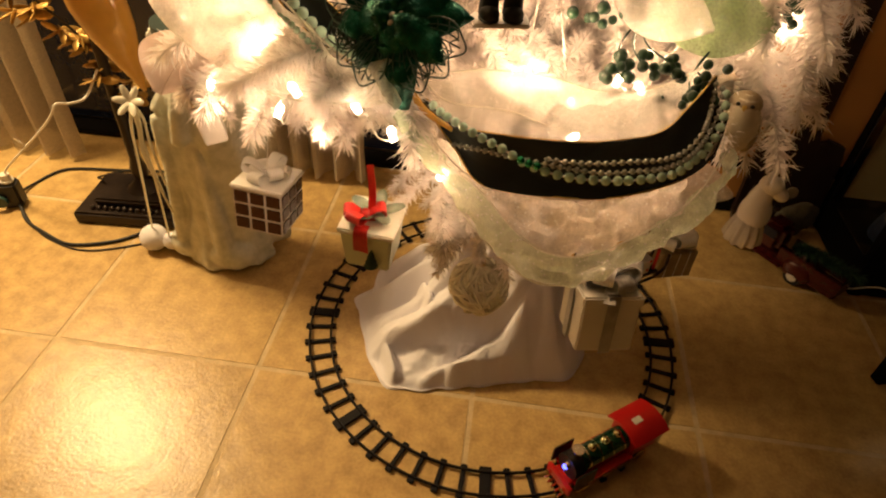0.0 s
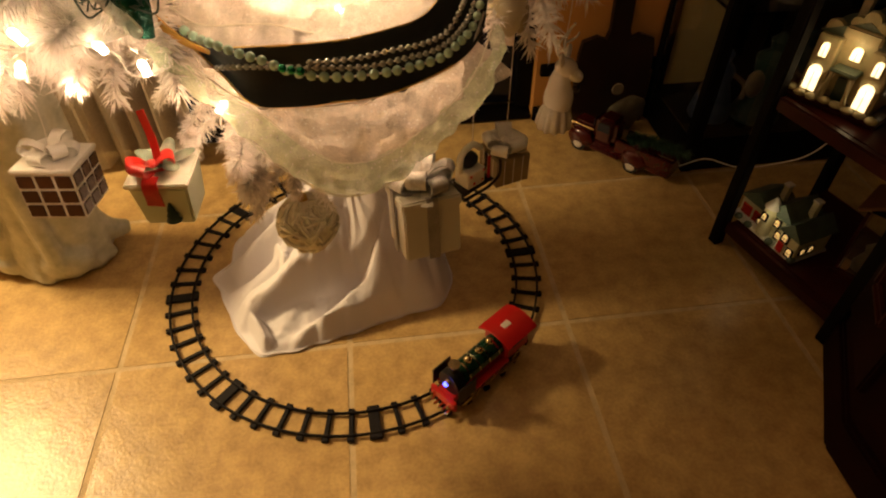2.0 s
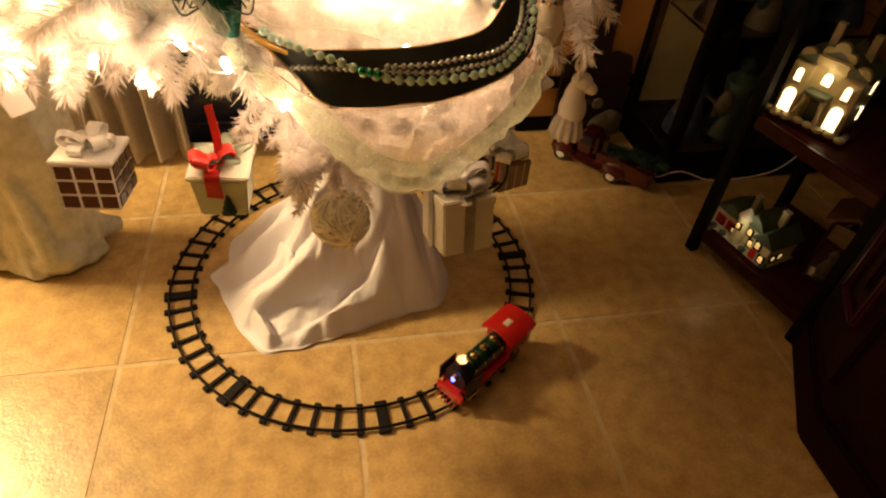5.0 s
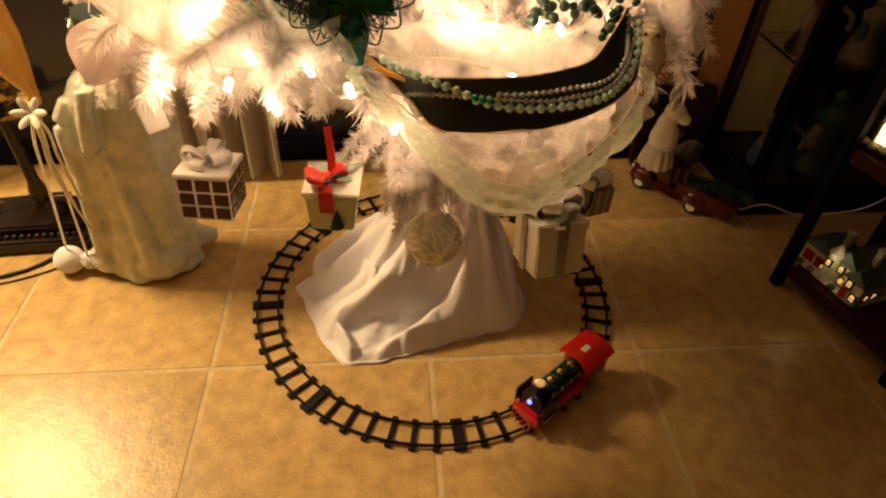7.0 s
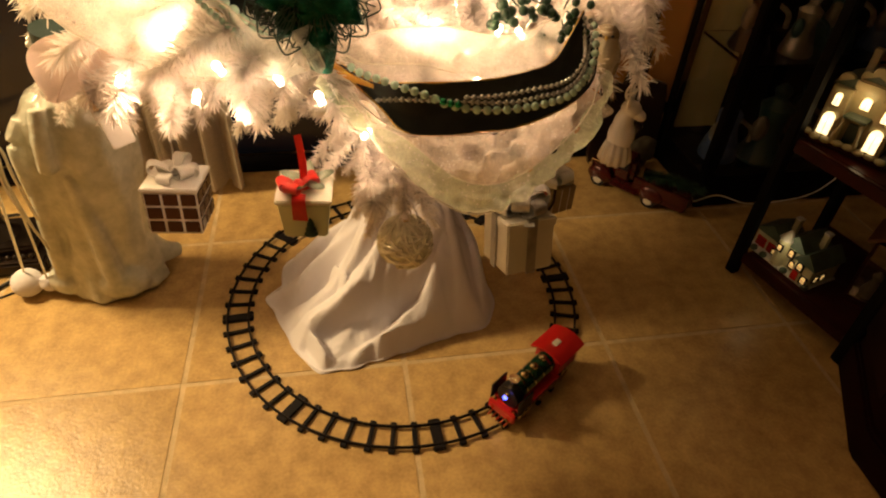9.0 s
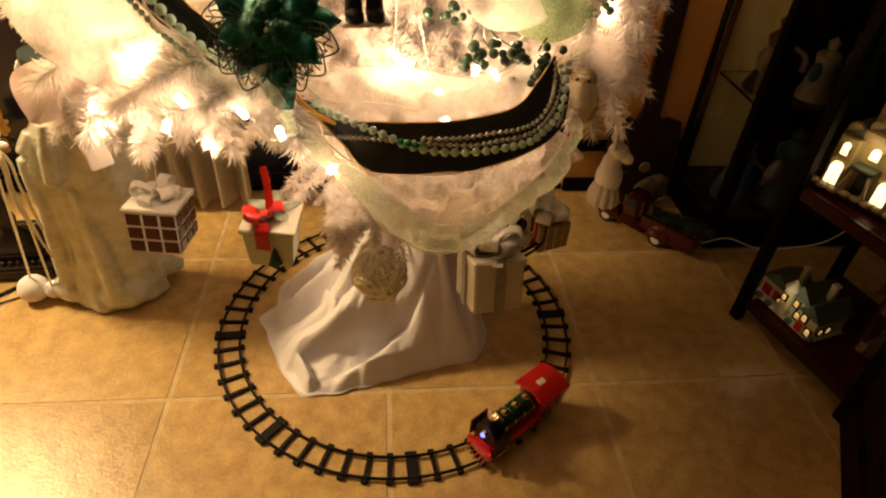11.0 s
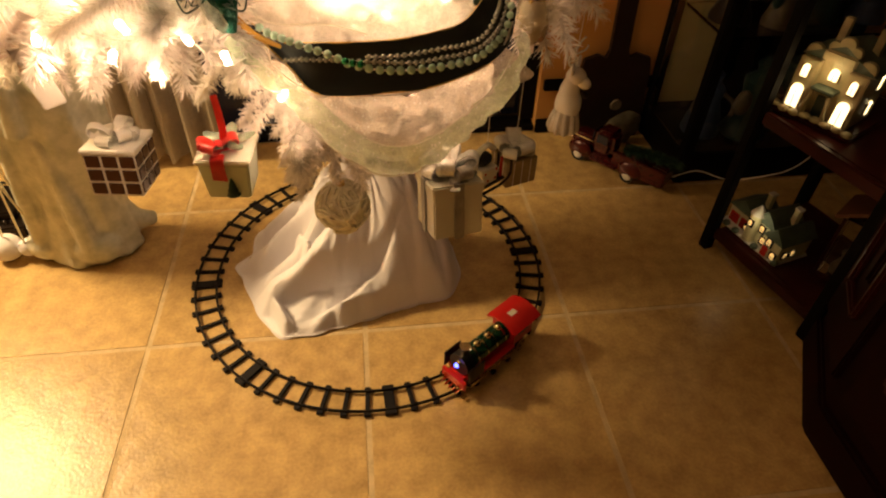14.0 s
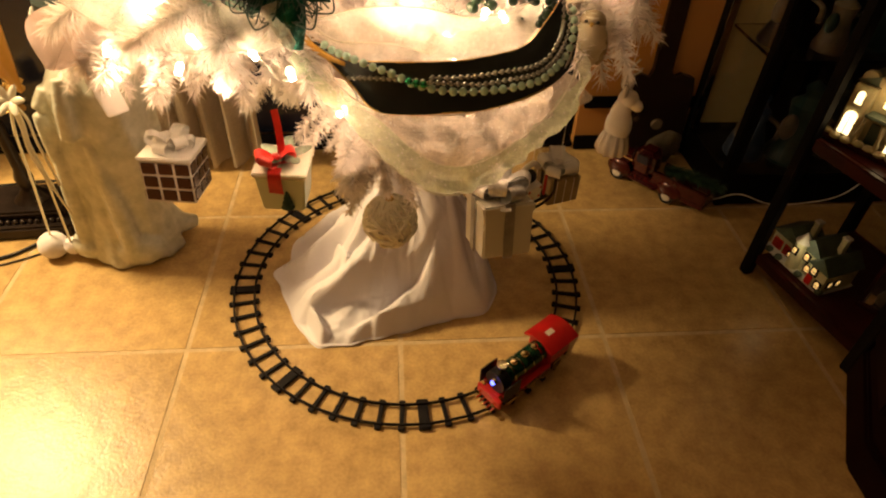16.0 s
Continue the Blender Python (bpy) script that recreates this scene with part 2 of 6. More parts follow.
M_PINK = mat("pink_feather", (0.72, 0.60, 0.51), 0.8, 0, 0.12, 30, 0.3, 200)
M_BIRD = mat("cream_bird", (0.62, 0.55, 0.38), 0.6, 0, 0.15, 30, 0.4, 160)
M_CRYSTAL = mat("frosted_crystal", (0.72, 0.70, 0.64), 0.25, 0, 0.1, 30, 0.4, 160, trans=0.15, coat=0.4)


# ---- mesh helpers ----
def link_mesh(name, bm, material, parent=None, label="", smooth=True, mats=None):
    me = bpy.data.meshes.new(name)
    bm.normal_update()
    bm.to_mesh(me)
    bm.free()
    for m in (mats or [material]):
        me.materials.append(m)
    if smooth:
        for p in me.polygons:
            p.use_smooth = True
        me.set_sharp_from_angle(angle=radians(38))
    ob = new(name, me)
    if parent:
        ob.parent = parent
    if label:
        ob["label"] = label
    return ob


def part(name, bm, material, parent, label="", smooth=True):
    return link_mesh(name, bm, material, parent, label, smooth)


def thing(name, m, label, category, group="", kind=""):
    o = new(name)
    o.empty_display_size = 0.02
    o.matrix_world = m
    return tagged(o, label, category, group, kind)


def box(bm, sx, sy, sz, x=0, y=0, z=0, bevel=0.0, rz=0.0, rx=0.0, ry=0.0):
    """A box with its centre at x, y, z."""
    g = bmesh.ops.create_cube(bm, size=1, matrix=pose(x, y, z, rx, ry, rz) @ Matrix.Diagonal((sx, sy, sz, 1)))
    if bevel:
        es = {e for v in g["verts"] for e in v.link_edges}
        bmesh.ops.bevel(bm, geom=list(es), offset=bevel, segments=2, affect="EDGES", clamp_overlap=True)
    return bm


def cyl(bm, r1, r2, h, m=None, seg=20, caps=True):
    """A cylinder or cone from z=0 to z=h of the pose m."""
    bmesh.ops.create_cone(bm, cap_ends=caps, segments=seg, radius1=r1, radius2=r2, depth=h, matrix=(m or Matrix()) @ Matrix.Translation((0, 0, h / 2)))
    return bm


def ball(bm, r, x=0, y=0, z=0, sx=1, sy=1, sz=1, u=14, v=9, rx=0, ry=0, rz=0):
    bmesh.ops.create_uvsphere(bm, u_segments=u, v_segments=v, radius=r, matrix=pose(x, y, z, rx, ry, rz) @ Matrix.Diagonal((sx, sy, sz, 1)))
    return bm


def lathe(bm, prof, seg=28, m=None):
    m = m or Matrix()
    rings = []
    for r, z in prof:
        rings.append([bm.verts.new(m @ Vector((r * math.cos(2 * math.pi * i / seg), r * math.sin(2 * math.pi * i / seg), z))) for i in range(seg)])
    for a, b in zip(rings, rings[1:]):
        for i in range(seg):
            bm.faces.new((a[i], a[(i + 1) % seg], b[(i + 1) % seg], b[i]))
    if prof[0][0] > 0.0005:
        bm.faces.new(rings[0][::-1])
    if prof[-1][0] > 0.0005:
        bm.faces.new(rings[-1])
    return bm


def smooth_path(pts, n):
    """n places along a smooth curve through the given ones (Catmull-Rom)."""
    P = [Vector(p) for p in pts]
    P = [2 * P[0] - P[1]] + P + [2 * P[-1] - P[-2]]
    out = []
    for k in range(n):
        u = k / (n - 1) * (len(P) - 3)
        i = min(int(u), len(P) - 4)
        t = u - i
        a, b, c, d = P[i:i + 4]
        out.append(0.5 * ((2 * b) + (c - a) * t + (2 * a - 5 * b + 4 * c - d) * t * t + (3 * b - a - 3 * c + d) * t ** 3))
    return out


def tube(bm, pts, r, seg=7, n=None, r2=None):
    path = smooth_path(pts, n or max(6, len(pts) * 5))
    up = Vector((0.13, 0.21, 0.97))
    rings = []
    for i, p in enumerate(path):
        d = (path[min(i + 1, len(path) - 1)] - path[max(i - 1, 0)]).normalized()
        s = d.cross(up)
        if s.length < 0.05:
            s = d.cross(Vector((1, 0, 0)))
        s.normalize()
        w = s.cross(d)
        rr = r if r2 is None else r + (r2 - r) * i / (len(path) - 1)
        rings.append([bm.verts.new(p + rr * (math.cos(2 * math.pi * k / seg) * s + math.sin(2 * math.pi * k / seg) * w)) for k in range(seg)])
    for a, b in zip(rings, rings[1:]):
        for k in range(seg):
            bm.faces.new((a[k], a[(k + 1) % seg], b[(k + 1) % seg], b[k]))
    bm.faces.new(rings[0][::-1])
    bm.faces.new(rings[-1])
    return bm


def strip(bm, top, bot, n=60, across=7, sag=0.0, thick=0.0, wave=0.0, seed=0.0, freq=30.0):
    """A ribbon between two edge curves, with sag across it, ripples, and real thickness."""
    A, B = smooth_path(top, n), smooth_path(bot, n)
    rows = []
    for i in range(n):
        d = (A[min(i + 1, n - 1)] - A[max(i - 1, 0)])
        nrm = d.cross(B[i] - A[i])
        nrm = nrm.normalized() if nrm.length > 1e-9 else Vector((0, -1, 0))
        row = []
        for j in range(across):
            u = j / (across - 1)
            p = A[i].lerp(B[i], u) + nrm * (sag * 4 * u * (1 - u))
            if wave:
                p = p + nrm * wave * noise.noise(Vector((p.x * freq, p.z * freq + seed, u * 1.5 + seed)))
            row.append((p, nrm))
        rows.append(row)

    def sheet(off):
        vs = [[bm.verts.new(p + k * off) for p, k in row] for row in rows]
        return vs
    a = sheet(0)
    for i in range(n - 1):
        for j in range(across - 1):
            bm.faces.new((a[i][j], a[i][j + 1], a[i + 1][j + 1], a[i + 1][j]))
    if thick:
        b = sheet(-thick)
        for i in range(n - 1):
            for j in range(across - 1):
                bm.faces.new((b[i][j], b[i + 1][j], b[i + 1][j + 1], b[i][j + 1]))
            bm.faces.new((a[i][0], a[i + 1][0], b[i + 1][0], b[i][0]))
            bm.faces.new((a[i][-1], b[i][-1], b[i + 1][-1], a[i + 1][-1]))
    return bm


def bow_loop(bm, r, width, ang, tilt=35, thick=0.0012, base=(0, 0, 0)):
    """One loop of a bow: a ribbon that leaves the knot, rises, and comes back."""
    m = Matrix.Translation(base) @ pose(0, 0, 0, 0, 0, ang) @ pose(0, 0, 0, 0, -tilt, 0)
    n = 14
    ins, outs = [], []
    for i in range(n):
        t = 2 * math.pi * i / (n - 1)
        x = r * (1 - math.cos(t)) / 2
        z = 0.33 * r * math.sin(t) * (0.35 + 0.65 * x / r)
        w = width * (0.35 + 0.65 * max(0.0, math.sin(t / 2)) ** 0.7)
        ins.append(m @ Vector((x, -w / 2, z)))
        outs.append(m @ Vector((x, w / 2, z)))
    return strip(bm, ins, outs, 22, 4, 0.0, thick)


# ---- the room ----
T = 0.457
X0, X1, Y0, Y1, ROOM_H = -2.4, 2.5, -2.6, 0.78, 2.45
bm = box(bmesh.new(), X1 - X0 + 0.3, Y1 - Y0 + 0.3, 0.05, (X0 + X1) / 2, (Y0 + Y1) / 2, -0.0262)
floor = tagged(link_mesh("floor", bm, M_GROUT), "tan glazed ceramic floor with sanded brown grout", "floor", kind="structure")


def wall(name, x, y, sx, sy, label, paint=None):
    b = box(bmesh.new(), sx, sy, ROOM_H, x, y, ROOM_H / 2 - 0.002)
    return tagged(link_mesh(name, b, paint or M_WALL, smooth=False), label, "wall", kind="structure")


# these three are coloured dark to stand for unlit walls and cut bounce
wall("wall_west", X0 - 0.05, (Y0 + Y1) / 2, 0.1, Y1 - Y0 + 0.2, "plaster wall of the room, coloured dark to cut bounced light", M_WALLDIM)
wall("wall_east", X1 + 0.05, (Y0 + Y1) / 2, 0.1, Y1 - Y0 + 0.2, "plaster wall behind the display cabinets, shade put into its colour", M_WALLDIM)
wall("wall_south", (X0 + X1) / 2, Y0 - 0.05, X1 - X0, 0.1, "plaster wall facing the tree, coloured dark to cut bounced light", M_WALLDIM)
# north wall with the opening of a glass door between DX0 and DX1
DX0, DX1, DH = -1.75, 1.02, 2.05
wall("wall_north", (X0 + DX0) / 2, Y1 + 0.05, DX0 - X0, 0.1, "tan painted plaster wall beside the curtained glass door")
wall("wall_north_right", (DX1 + X1) / 2, Y1 + 0.05, X1 - DX1, 0.1, "warm tan painted plaster wall behind the toy truck")
b = box(bmesh.new(), DX1 - DX0, 0.1, ROOM_H - DH, (DX0 + DX1) / 2, Y1 + 0.05, (ROOM_H + DH) / 2)
tagged(link_mesh("wall_north_lintel", b, M_WALL, smooth=False), "tan painted plaster above the glass door", "wall", kind="structure")
b = box(bmesh.new(), X1 - X0 + 0.2, Y1 - Y0 + 0.2, 0.1, (X0 + X1) / 2, (Y0 + Y1) / 2, ROOM_H + 0.05)
tagged(link_mesh("ceiling", b, M_CEIL, smooth=False), "plain off-white ceiling", "ceiling", kind="structure")
# glass door at night
door = thing("door_1", pose((DX0 + DX1) / 2, Y1 + 0.05, 0), "dark sliding glass door at night", "door", kind="structure")
W = DX1 - DX0
part("pane", box(bmesh.new(), W - 0.06, 0.012, DH - 0.06, 0, 0.02, DH / 2), M_DARKGLASS, door, "dark night-time glass", False)
for sx in (-1, 0, 1):
    part("stile", box(bmesh.new(), 0.045, 0.05, DH - 0.05, sx * (W / 2 - 0.0235), 0.0, DH / 2 + 0.002, 0.004), M_BLACKWOOD, door)
part("threshold", box(bmesh.new(), W, 0.075, 0.016, 0, -0.012, 0.010, 0.003), M_BLACKWOOD, door, "dark metal door track")
part("head_rail", box(bmesh.new(), W, 0.05, 0.05, 0, 0, DH - 0.026, 0.003), M_BLACKWOOD, door)
# trim of the right-hand wall
b = box(bmesh.new(), X1 - DX1, 0.014, 0.045, (DX1 + X1) / 2, Y1 - 0.007, 0.024, 0.003)
tagged(link_mesh("baseboard", b, M_BLACKWOOD), "dark stained wooden baseboard", "baseboard", kind="structure")
b = box(bmesh.new(), 0.48, 0.016, 0.035, DX1 + 0.25, Y1 - 0.009, 0.165, 0.003)
tagged(link_mesh("trim", b, M_BLACKWOOD), "dark wooden rail on the wall", "trim", kind="structure")


# ---- toy train track ----
CX, CY, CR = 0.478, 0.196, 0.384
GAUGE = 0.046


def track():
    root = thing("toy_train_track", pose(CX, CY, 0), "black plastic toy train track laid in a circle on tiles", "train track")
    for s in (-1, 1):
        b = bmesh.new()
        r = CR + s * GAUGE / 2
        n = 120
        ring = []
        for i in range(n):
            a = 2 * math.pi * i / n
            ring.append([b.verts.new(((r + dx) * math.cos(a), (r + dx) * math.sin(a), z)) for dx, z in ((-0.0022, 0.0055), (0.0022, 0.0055), (0.0022, 0.0105), (0.0012, 0.012), (-0.0012, 0.012), (-0.0022, 0.0105))])
        for i in range(n):
            p, q = ring[i], ring[(i + 1) % n]
            for k in range(6):
                b.faces.new((p[k], q[k], q[(k + 1) % 6], p[(k + 1) % 6]))
        part("rail", b, M_TRACK, root)
    # sleepers: five plain ones between the joints of the eight pieces
    b = box(bmesh.new(), 0.064, 0.0085, 0.007, 0, 0, 0.0035, 0.0012)
    box(b, 0.009, 0.013, 0.0085, -0.029, 0, 0.0043, 0.0015)
    box(b, 0.009, 0.013, 0.0085, 0.029, 0, 0.0043, 0.0015)
    proto = part("sleeper", b, M_TRACK, root)
    b = box(bmesh.new(), 0.066, 0.021, 0.008, 0, 0, 0.004, 0.0015)
    box(b, 0.010, 0.024, 0.010, -0.029, 0, 0.005, 0.0015)
    box(b, 0.010, 0.024, 0.010, 0.029, 0, 0.005, 0.0015)
    wide = part("joint_sleeper", b, M_TRACK, root)
    per = 7
    for j in range(8):
        for k in range(per):
            a = TRACK_A0 + 45 * j + 45 * k / per
            src = wide if k == 0 else proto
            o = src
            if not (j == 0 and k < 2):
                o = src.copy()
                scene.collection.objects.link(o)
            o.matrix_basis = pose(0, 0, 0, 0, 0, a) @ pose(CR, 0, 0)
    return root


TRACK_A0 = 3.2
track()


# ---- felt-draped tree stand ----
def draped_cloth():
    """A cloth thrown over the stand: steep on its far right side, slumped to the left, with long pulled folds across the front."""
    root = thing("tree_skirt", pose(0.47, 0.23, 0), "white felt cloth draped in folds round the tree stand", "cloth")
    # reach of the hem by compass angle (degrees, metres) round the stand
    hem = ((0, 0.215), (40, 0.20), (80, 0.22), (115, 0.24), (140, 0.27), (158, 0.30), (172, 0.285), (180, 0.318), (190, 0.298), (204, 0.292), (216, 0.300), (230, 0.303), (240, 0.272), (251, 0.232), (265, 0.205), (285, 0.190), (303, 0.200), (322, 0.240), (336, 0.236), (360, 0.215))

    def reach(a):
        a %= 360
        for (a0, r0), (a1, r1) in zip(hem, hem[1:]):
            if a0 <= a <= a1:
                u = (a - a0) / (a1 - a0)
                u = u * u * (3 - 2 * u)
                return r0 + (r1 - r0) * u

    def blend(u, a, b):
        u = min(1.0, max(0.0, (u - a) / (b - a)))
        return u * u * (3 - 2 * u)

    # folds: the crest in plan with its heights, and its width on the near and on the far side
    folds = ((((0.115, -0.045, 0.030), (0.060, -0.088, 0.055), (0.005, -0.112, 0.062), (-0.110, -0.124, 0.066), (-0.184, -0.143, 0.050), (-0.250, -0.168, 0.020)), 0.024, 0.085),
             (((0.125, -0.040, 0.020), (0.060, -0.118, 0.040), (-0.007, -0.172, 0.044), (-0.075, -0.212, 0.036), (-0.150, -0.240, 0.018)), 0.060, 0.032),
             (((-0.010, -0.030, 0.060), (-0.100, -0.062, 0.066), (-0.165, -0.085, 0.045), (-0.240, -0.105, 0.020)), 0.028, 0.060),
             (((-0.050, 0.040, 0.050), (-0.150, 0.020, 0.062), (-0.215, -0.010, 0.044), (-0.300, -0.020, 0.012)), 0.040, 0.050),
             (((-0.060, 0.110, 0.070), (-0.170, 0.115, 0.060), (-0.260, 0.080, 0.030)), 0.050, 0.060),
             (((0.075, 0.010, 0.050), (0.105, -0.060, 0.052), (0.130, -0.130, 0.010)), 0.024, 0.028),
             (((0.120, 0.030, 0.040), (0.165, -0.050, 0.046), (0.195, -0.120, 0.014)), 0.026, 0.030),
             (((-0.150, -0.050, 0.050), (-0.130, -0.100, 0.062)), 0.020, 0.024),
             (((-0.225, -0.150, 0.030), (-0.180, -0.215, 0.028)), 0.018, 0.020))

    def crests(px, py):
        best = 0.0
        for line, near, far in folds:
            for (ax, ay, h0), (bx, by, h1) in zip(line, line[1:]):
                dx, dy = bx - ax, by - ay
                L = math.hypot(dx, dy)
                u = min(1.0, max(0.0, ((px - ax) * dx + (py - ay) * dy) / (L * L)))
                ex, ey = px - ax - u * dx, py - ay - u * dy
                d = math.hypot(ex, ey)
                w = near if ey - 0.4 * ex < 0 else far
                if d < w:
                    best = max(best, (h0 + (h1 - h0) * u) * (0.5 + 0.5 * math.cos(math.pi * d / w)) ** 0.8)
        return best
    b = bmesh.new()
    nr, na = 84, 380
    rows = []
    for i in range(nr):
        s = i / (nr - 1)
        row = []
        for k in range(na):
            ang = 360 * k / na
            R = reach(ang) * (1 + 0.022 * noise.noise(Vector((math.cos(radians(ang)) * 5, math.sin(radians(ang)) * 5, 1.7))))
            a = radians(ang)
            r = 0.045 + (R - 0.045) * s
            px, py = r * math.cos(a), r * math.sin(a)
            # bulk of the stand: high and steep to the right, gently sloping to the left
            right = blend(math.cos(radians(ang - 352)), 0.15, 0.95)
            steep = 0.27 * (1 - s ** 2.0) * (1 - 0.15 * s)
            slump = 0.245 * (1 - s) ** 2.7 + 0.024 * (1 - s ** 3)
            z = slump + (steep - slump) * right
            z += 0.03 * (1 - s) ** 6
            amp = min(1, (1 - s) * 7) * min(1, s * 5 + 0.15)
            q = Vector((px * 9, py * 9, 3.1))
            warp = 0.012 * noise.noise(q * 1.4), 0.012 * noise.noise(q * 1.4 + Vector((7, 2, 5)))
            z += amp * (crests(px + warp[0], py + warp[1]) * 1.2 + 0.010 * noise.noise(q) + 0.006 * noise.noise(q * 2.7) + 0.0032 * (1 - abs(noise.noise(q * 5.5))) + 0.0012 * noise.noise(q * 11))
            # fine gathers below the collar
            w = ang * 15 / 360 + 1.2 * noise.noise(Vector((math.cos(a) * 2, math.sin(a) * 2, s * 2)))
            z += 0.012 * (1 - abs(2 * (w % 1) - 1)) * blend(s, 0.02, 0.15) * (1 - blend(s, 0.3, 0.55))
            z = max(z, 0.004) if s < 1 else 0.001
            row.append(b.verts.new((px, py, z)))
        rows.append(row)
    for p, q in zip(rows, rows[1:]):
        for k in range(na):
            b.faces.new((p[k], q[k], q[(k + 1) % na], p[(k + 1) % na]))
    part("drape", b, M_CLOTH, root)
    # the turned and stitched edge of the cloth
    edge = [Vector((reach(360 * k / 90) * math.cos(radians(360 * k / 90)) * 0.995, reach(360 * k / 90) * math.sin(radians(360 * k / 90)) * 0.995, 0.004)) for k in range(91)]
    part("hem", tube(bmesh.new(), edge, 0.0018, 6, 270), M_CLOTH, root)
    # gathered collar where the cloth is tied to the pole
    part("collar", lathe(bmesh.new(), [(0.048, 0.27), (0.036, 0.31), (0.030, 0.335), (0.036, 0.355), (0.030, 0.36)], 28), M_CLOTH, root)
    return root


draped_cloth()


# ---- the white tinsel tree ----
TX, TY = 0.46, 0.27
rng = np.random.default_rng(11)


def needles(path, reach, count, spread, verts, faces, r, tip=1.0):
    """Adds thin bent needles all round a twig to the vertex and face lists."""
    P = np.array([tuple(p) for p in smooth_path(path, 24)])
    D = np.gradient(P, axis=0)
    D /= np.linalg.norm(D, axis=1)[:, None] + 1e-9
    for _ in range(count):
        u = r.uniform(0.04, 1.0) * 22.9
        i = int(u)
        p = P[i] + (P[i + 1] - P[i]) * (u - i)
        d = D[i]
        v = r.normal(size=3)
        v -= d * v.dot(d)
        v /= np.linalg.norm(v) + 1e-9
        ang = radians(r.uniform(spread * 0.55, spread * 1.25))
        if i > 20:
            ang *= r.uniform(0.2, 1.0)
        n = d * math.cos(ang) + v * math.sin(ang)
        L = reach * r.uniform(0.6, 1.12)
        s = np.cross(n, r.normal(size=3))
        s *= 0.00100 / (np.linalg.norm(s) + 1e-9)
        mid = p + n * L * 0.55
        end = p + n * L + np.array((0, 0, -0.10 * L))
        k = len(verts)
        verts += [p - s, p + s, mid + s * 1.1, mid - s * 1.1, end]
        faces += [(k, k + 1, k + 2, k + 3), (k + 3, k + 2, k + 4)]


def branch_mesh(name, length, seed, droop, dense=1.0, side_twigs=6):
    """A branch along +x with side twigs, all wrapped in tinsel needles."""
    r = np.random.default_rng(seed)
    verts, faces = [], []
    spine = [(0, 0, 0), (length * 0.5, 0, 0.02), (length * 0.85, 0, -droop * 0.5), (length, 0, -droop)]
    needles(spine, 0.028, int(4800 * dense * length), 70, verts, faces, r)
    twigs = [spine]
    for k in range(side_twigs):
        x = length * (0.38 + 0.10 * k)
        side = -1 if k % 2 else 1
        l = 0.13 * r.uniform(0.75, 1.15)
        a = radians(r.uniform(28, 55))
        e = (x + l * math.cos(a), side * l * math.sin(a), -droop * (x / length) ** 2 - 0.03 * r.uniform(0.3, 1.5))
        m = (x + l * 0.5 * math.cos(a), side * l * 0.55 * math.sin(a), -droop * 0.5 * (x / length) ** 2 + 0.008)
        tw = [(x, 0, 0.012 - droop * 0.3 * (x / length) ** 2), m, e]
        twigs.append(tw)
        needles(tw, 0.026, int(4800 * dense * l), 70, verts, faces, r)
    b = bmesh.new()
    for tw in twigs:
        tube(b, tw, 0.0022, 4, 6)
    bv = [tuple(v.co) for v in b.verts]
    b.verts.index_update()
    k0 = len(verts)
    bf = [tuple(k0 + v.index for v in f.verts) for f in b.faces]
    b.free()
    me = bpy.data.meshes.new(name)
    me.from_pydata([tuple(v) for v in verts] + bv, [], faces + bf)
    me.materials.append(M_NEEDLE)
    return me


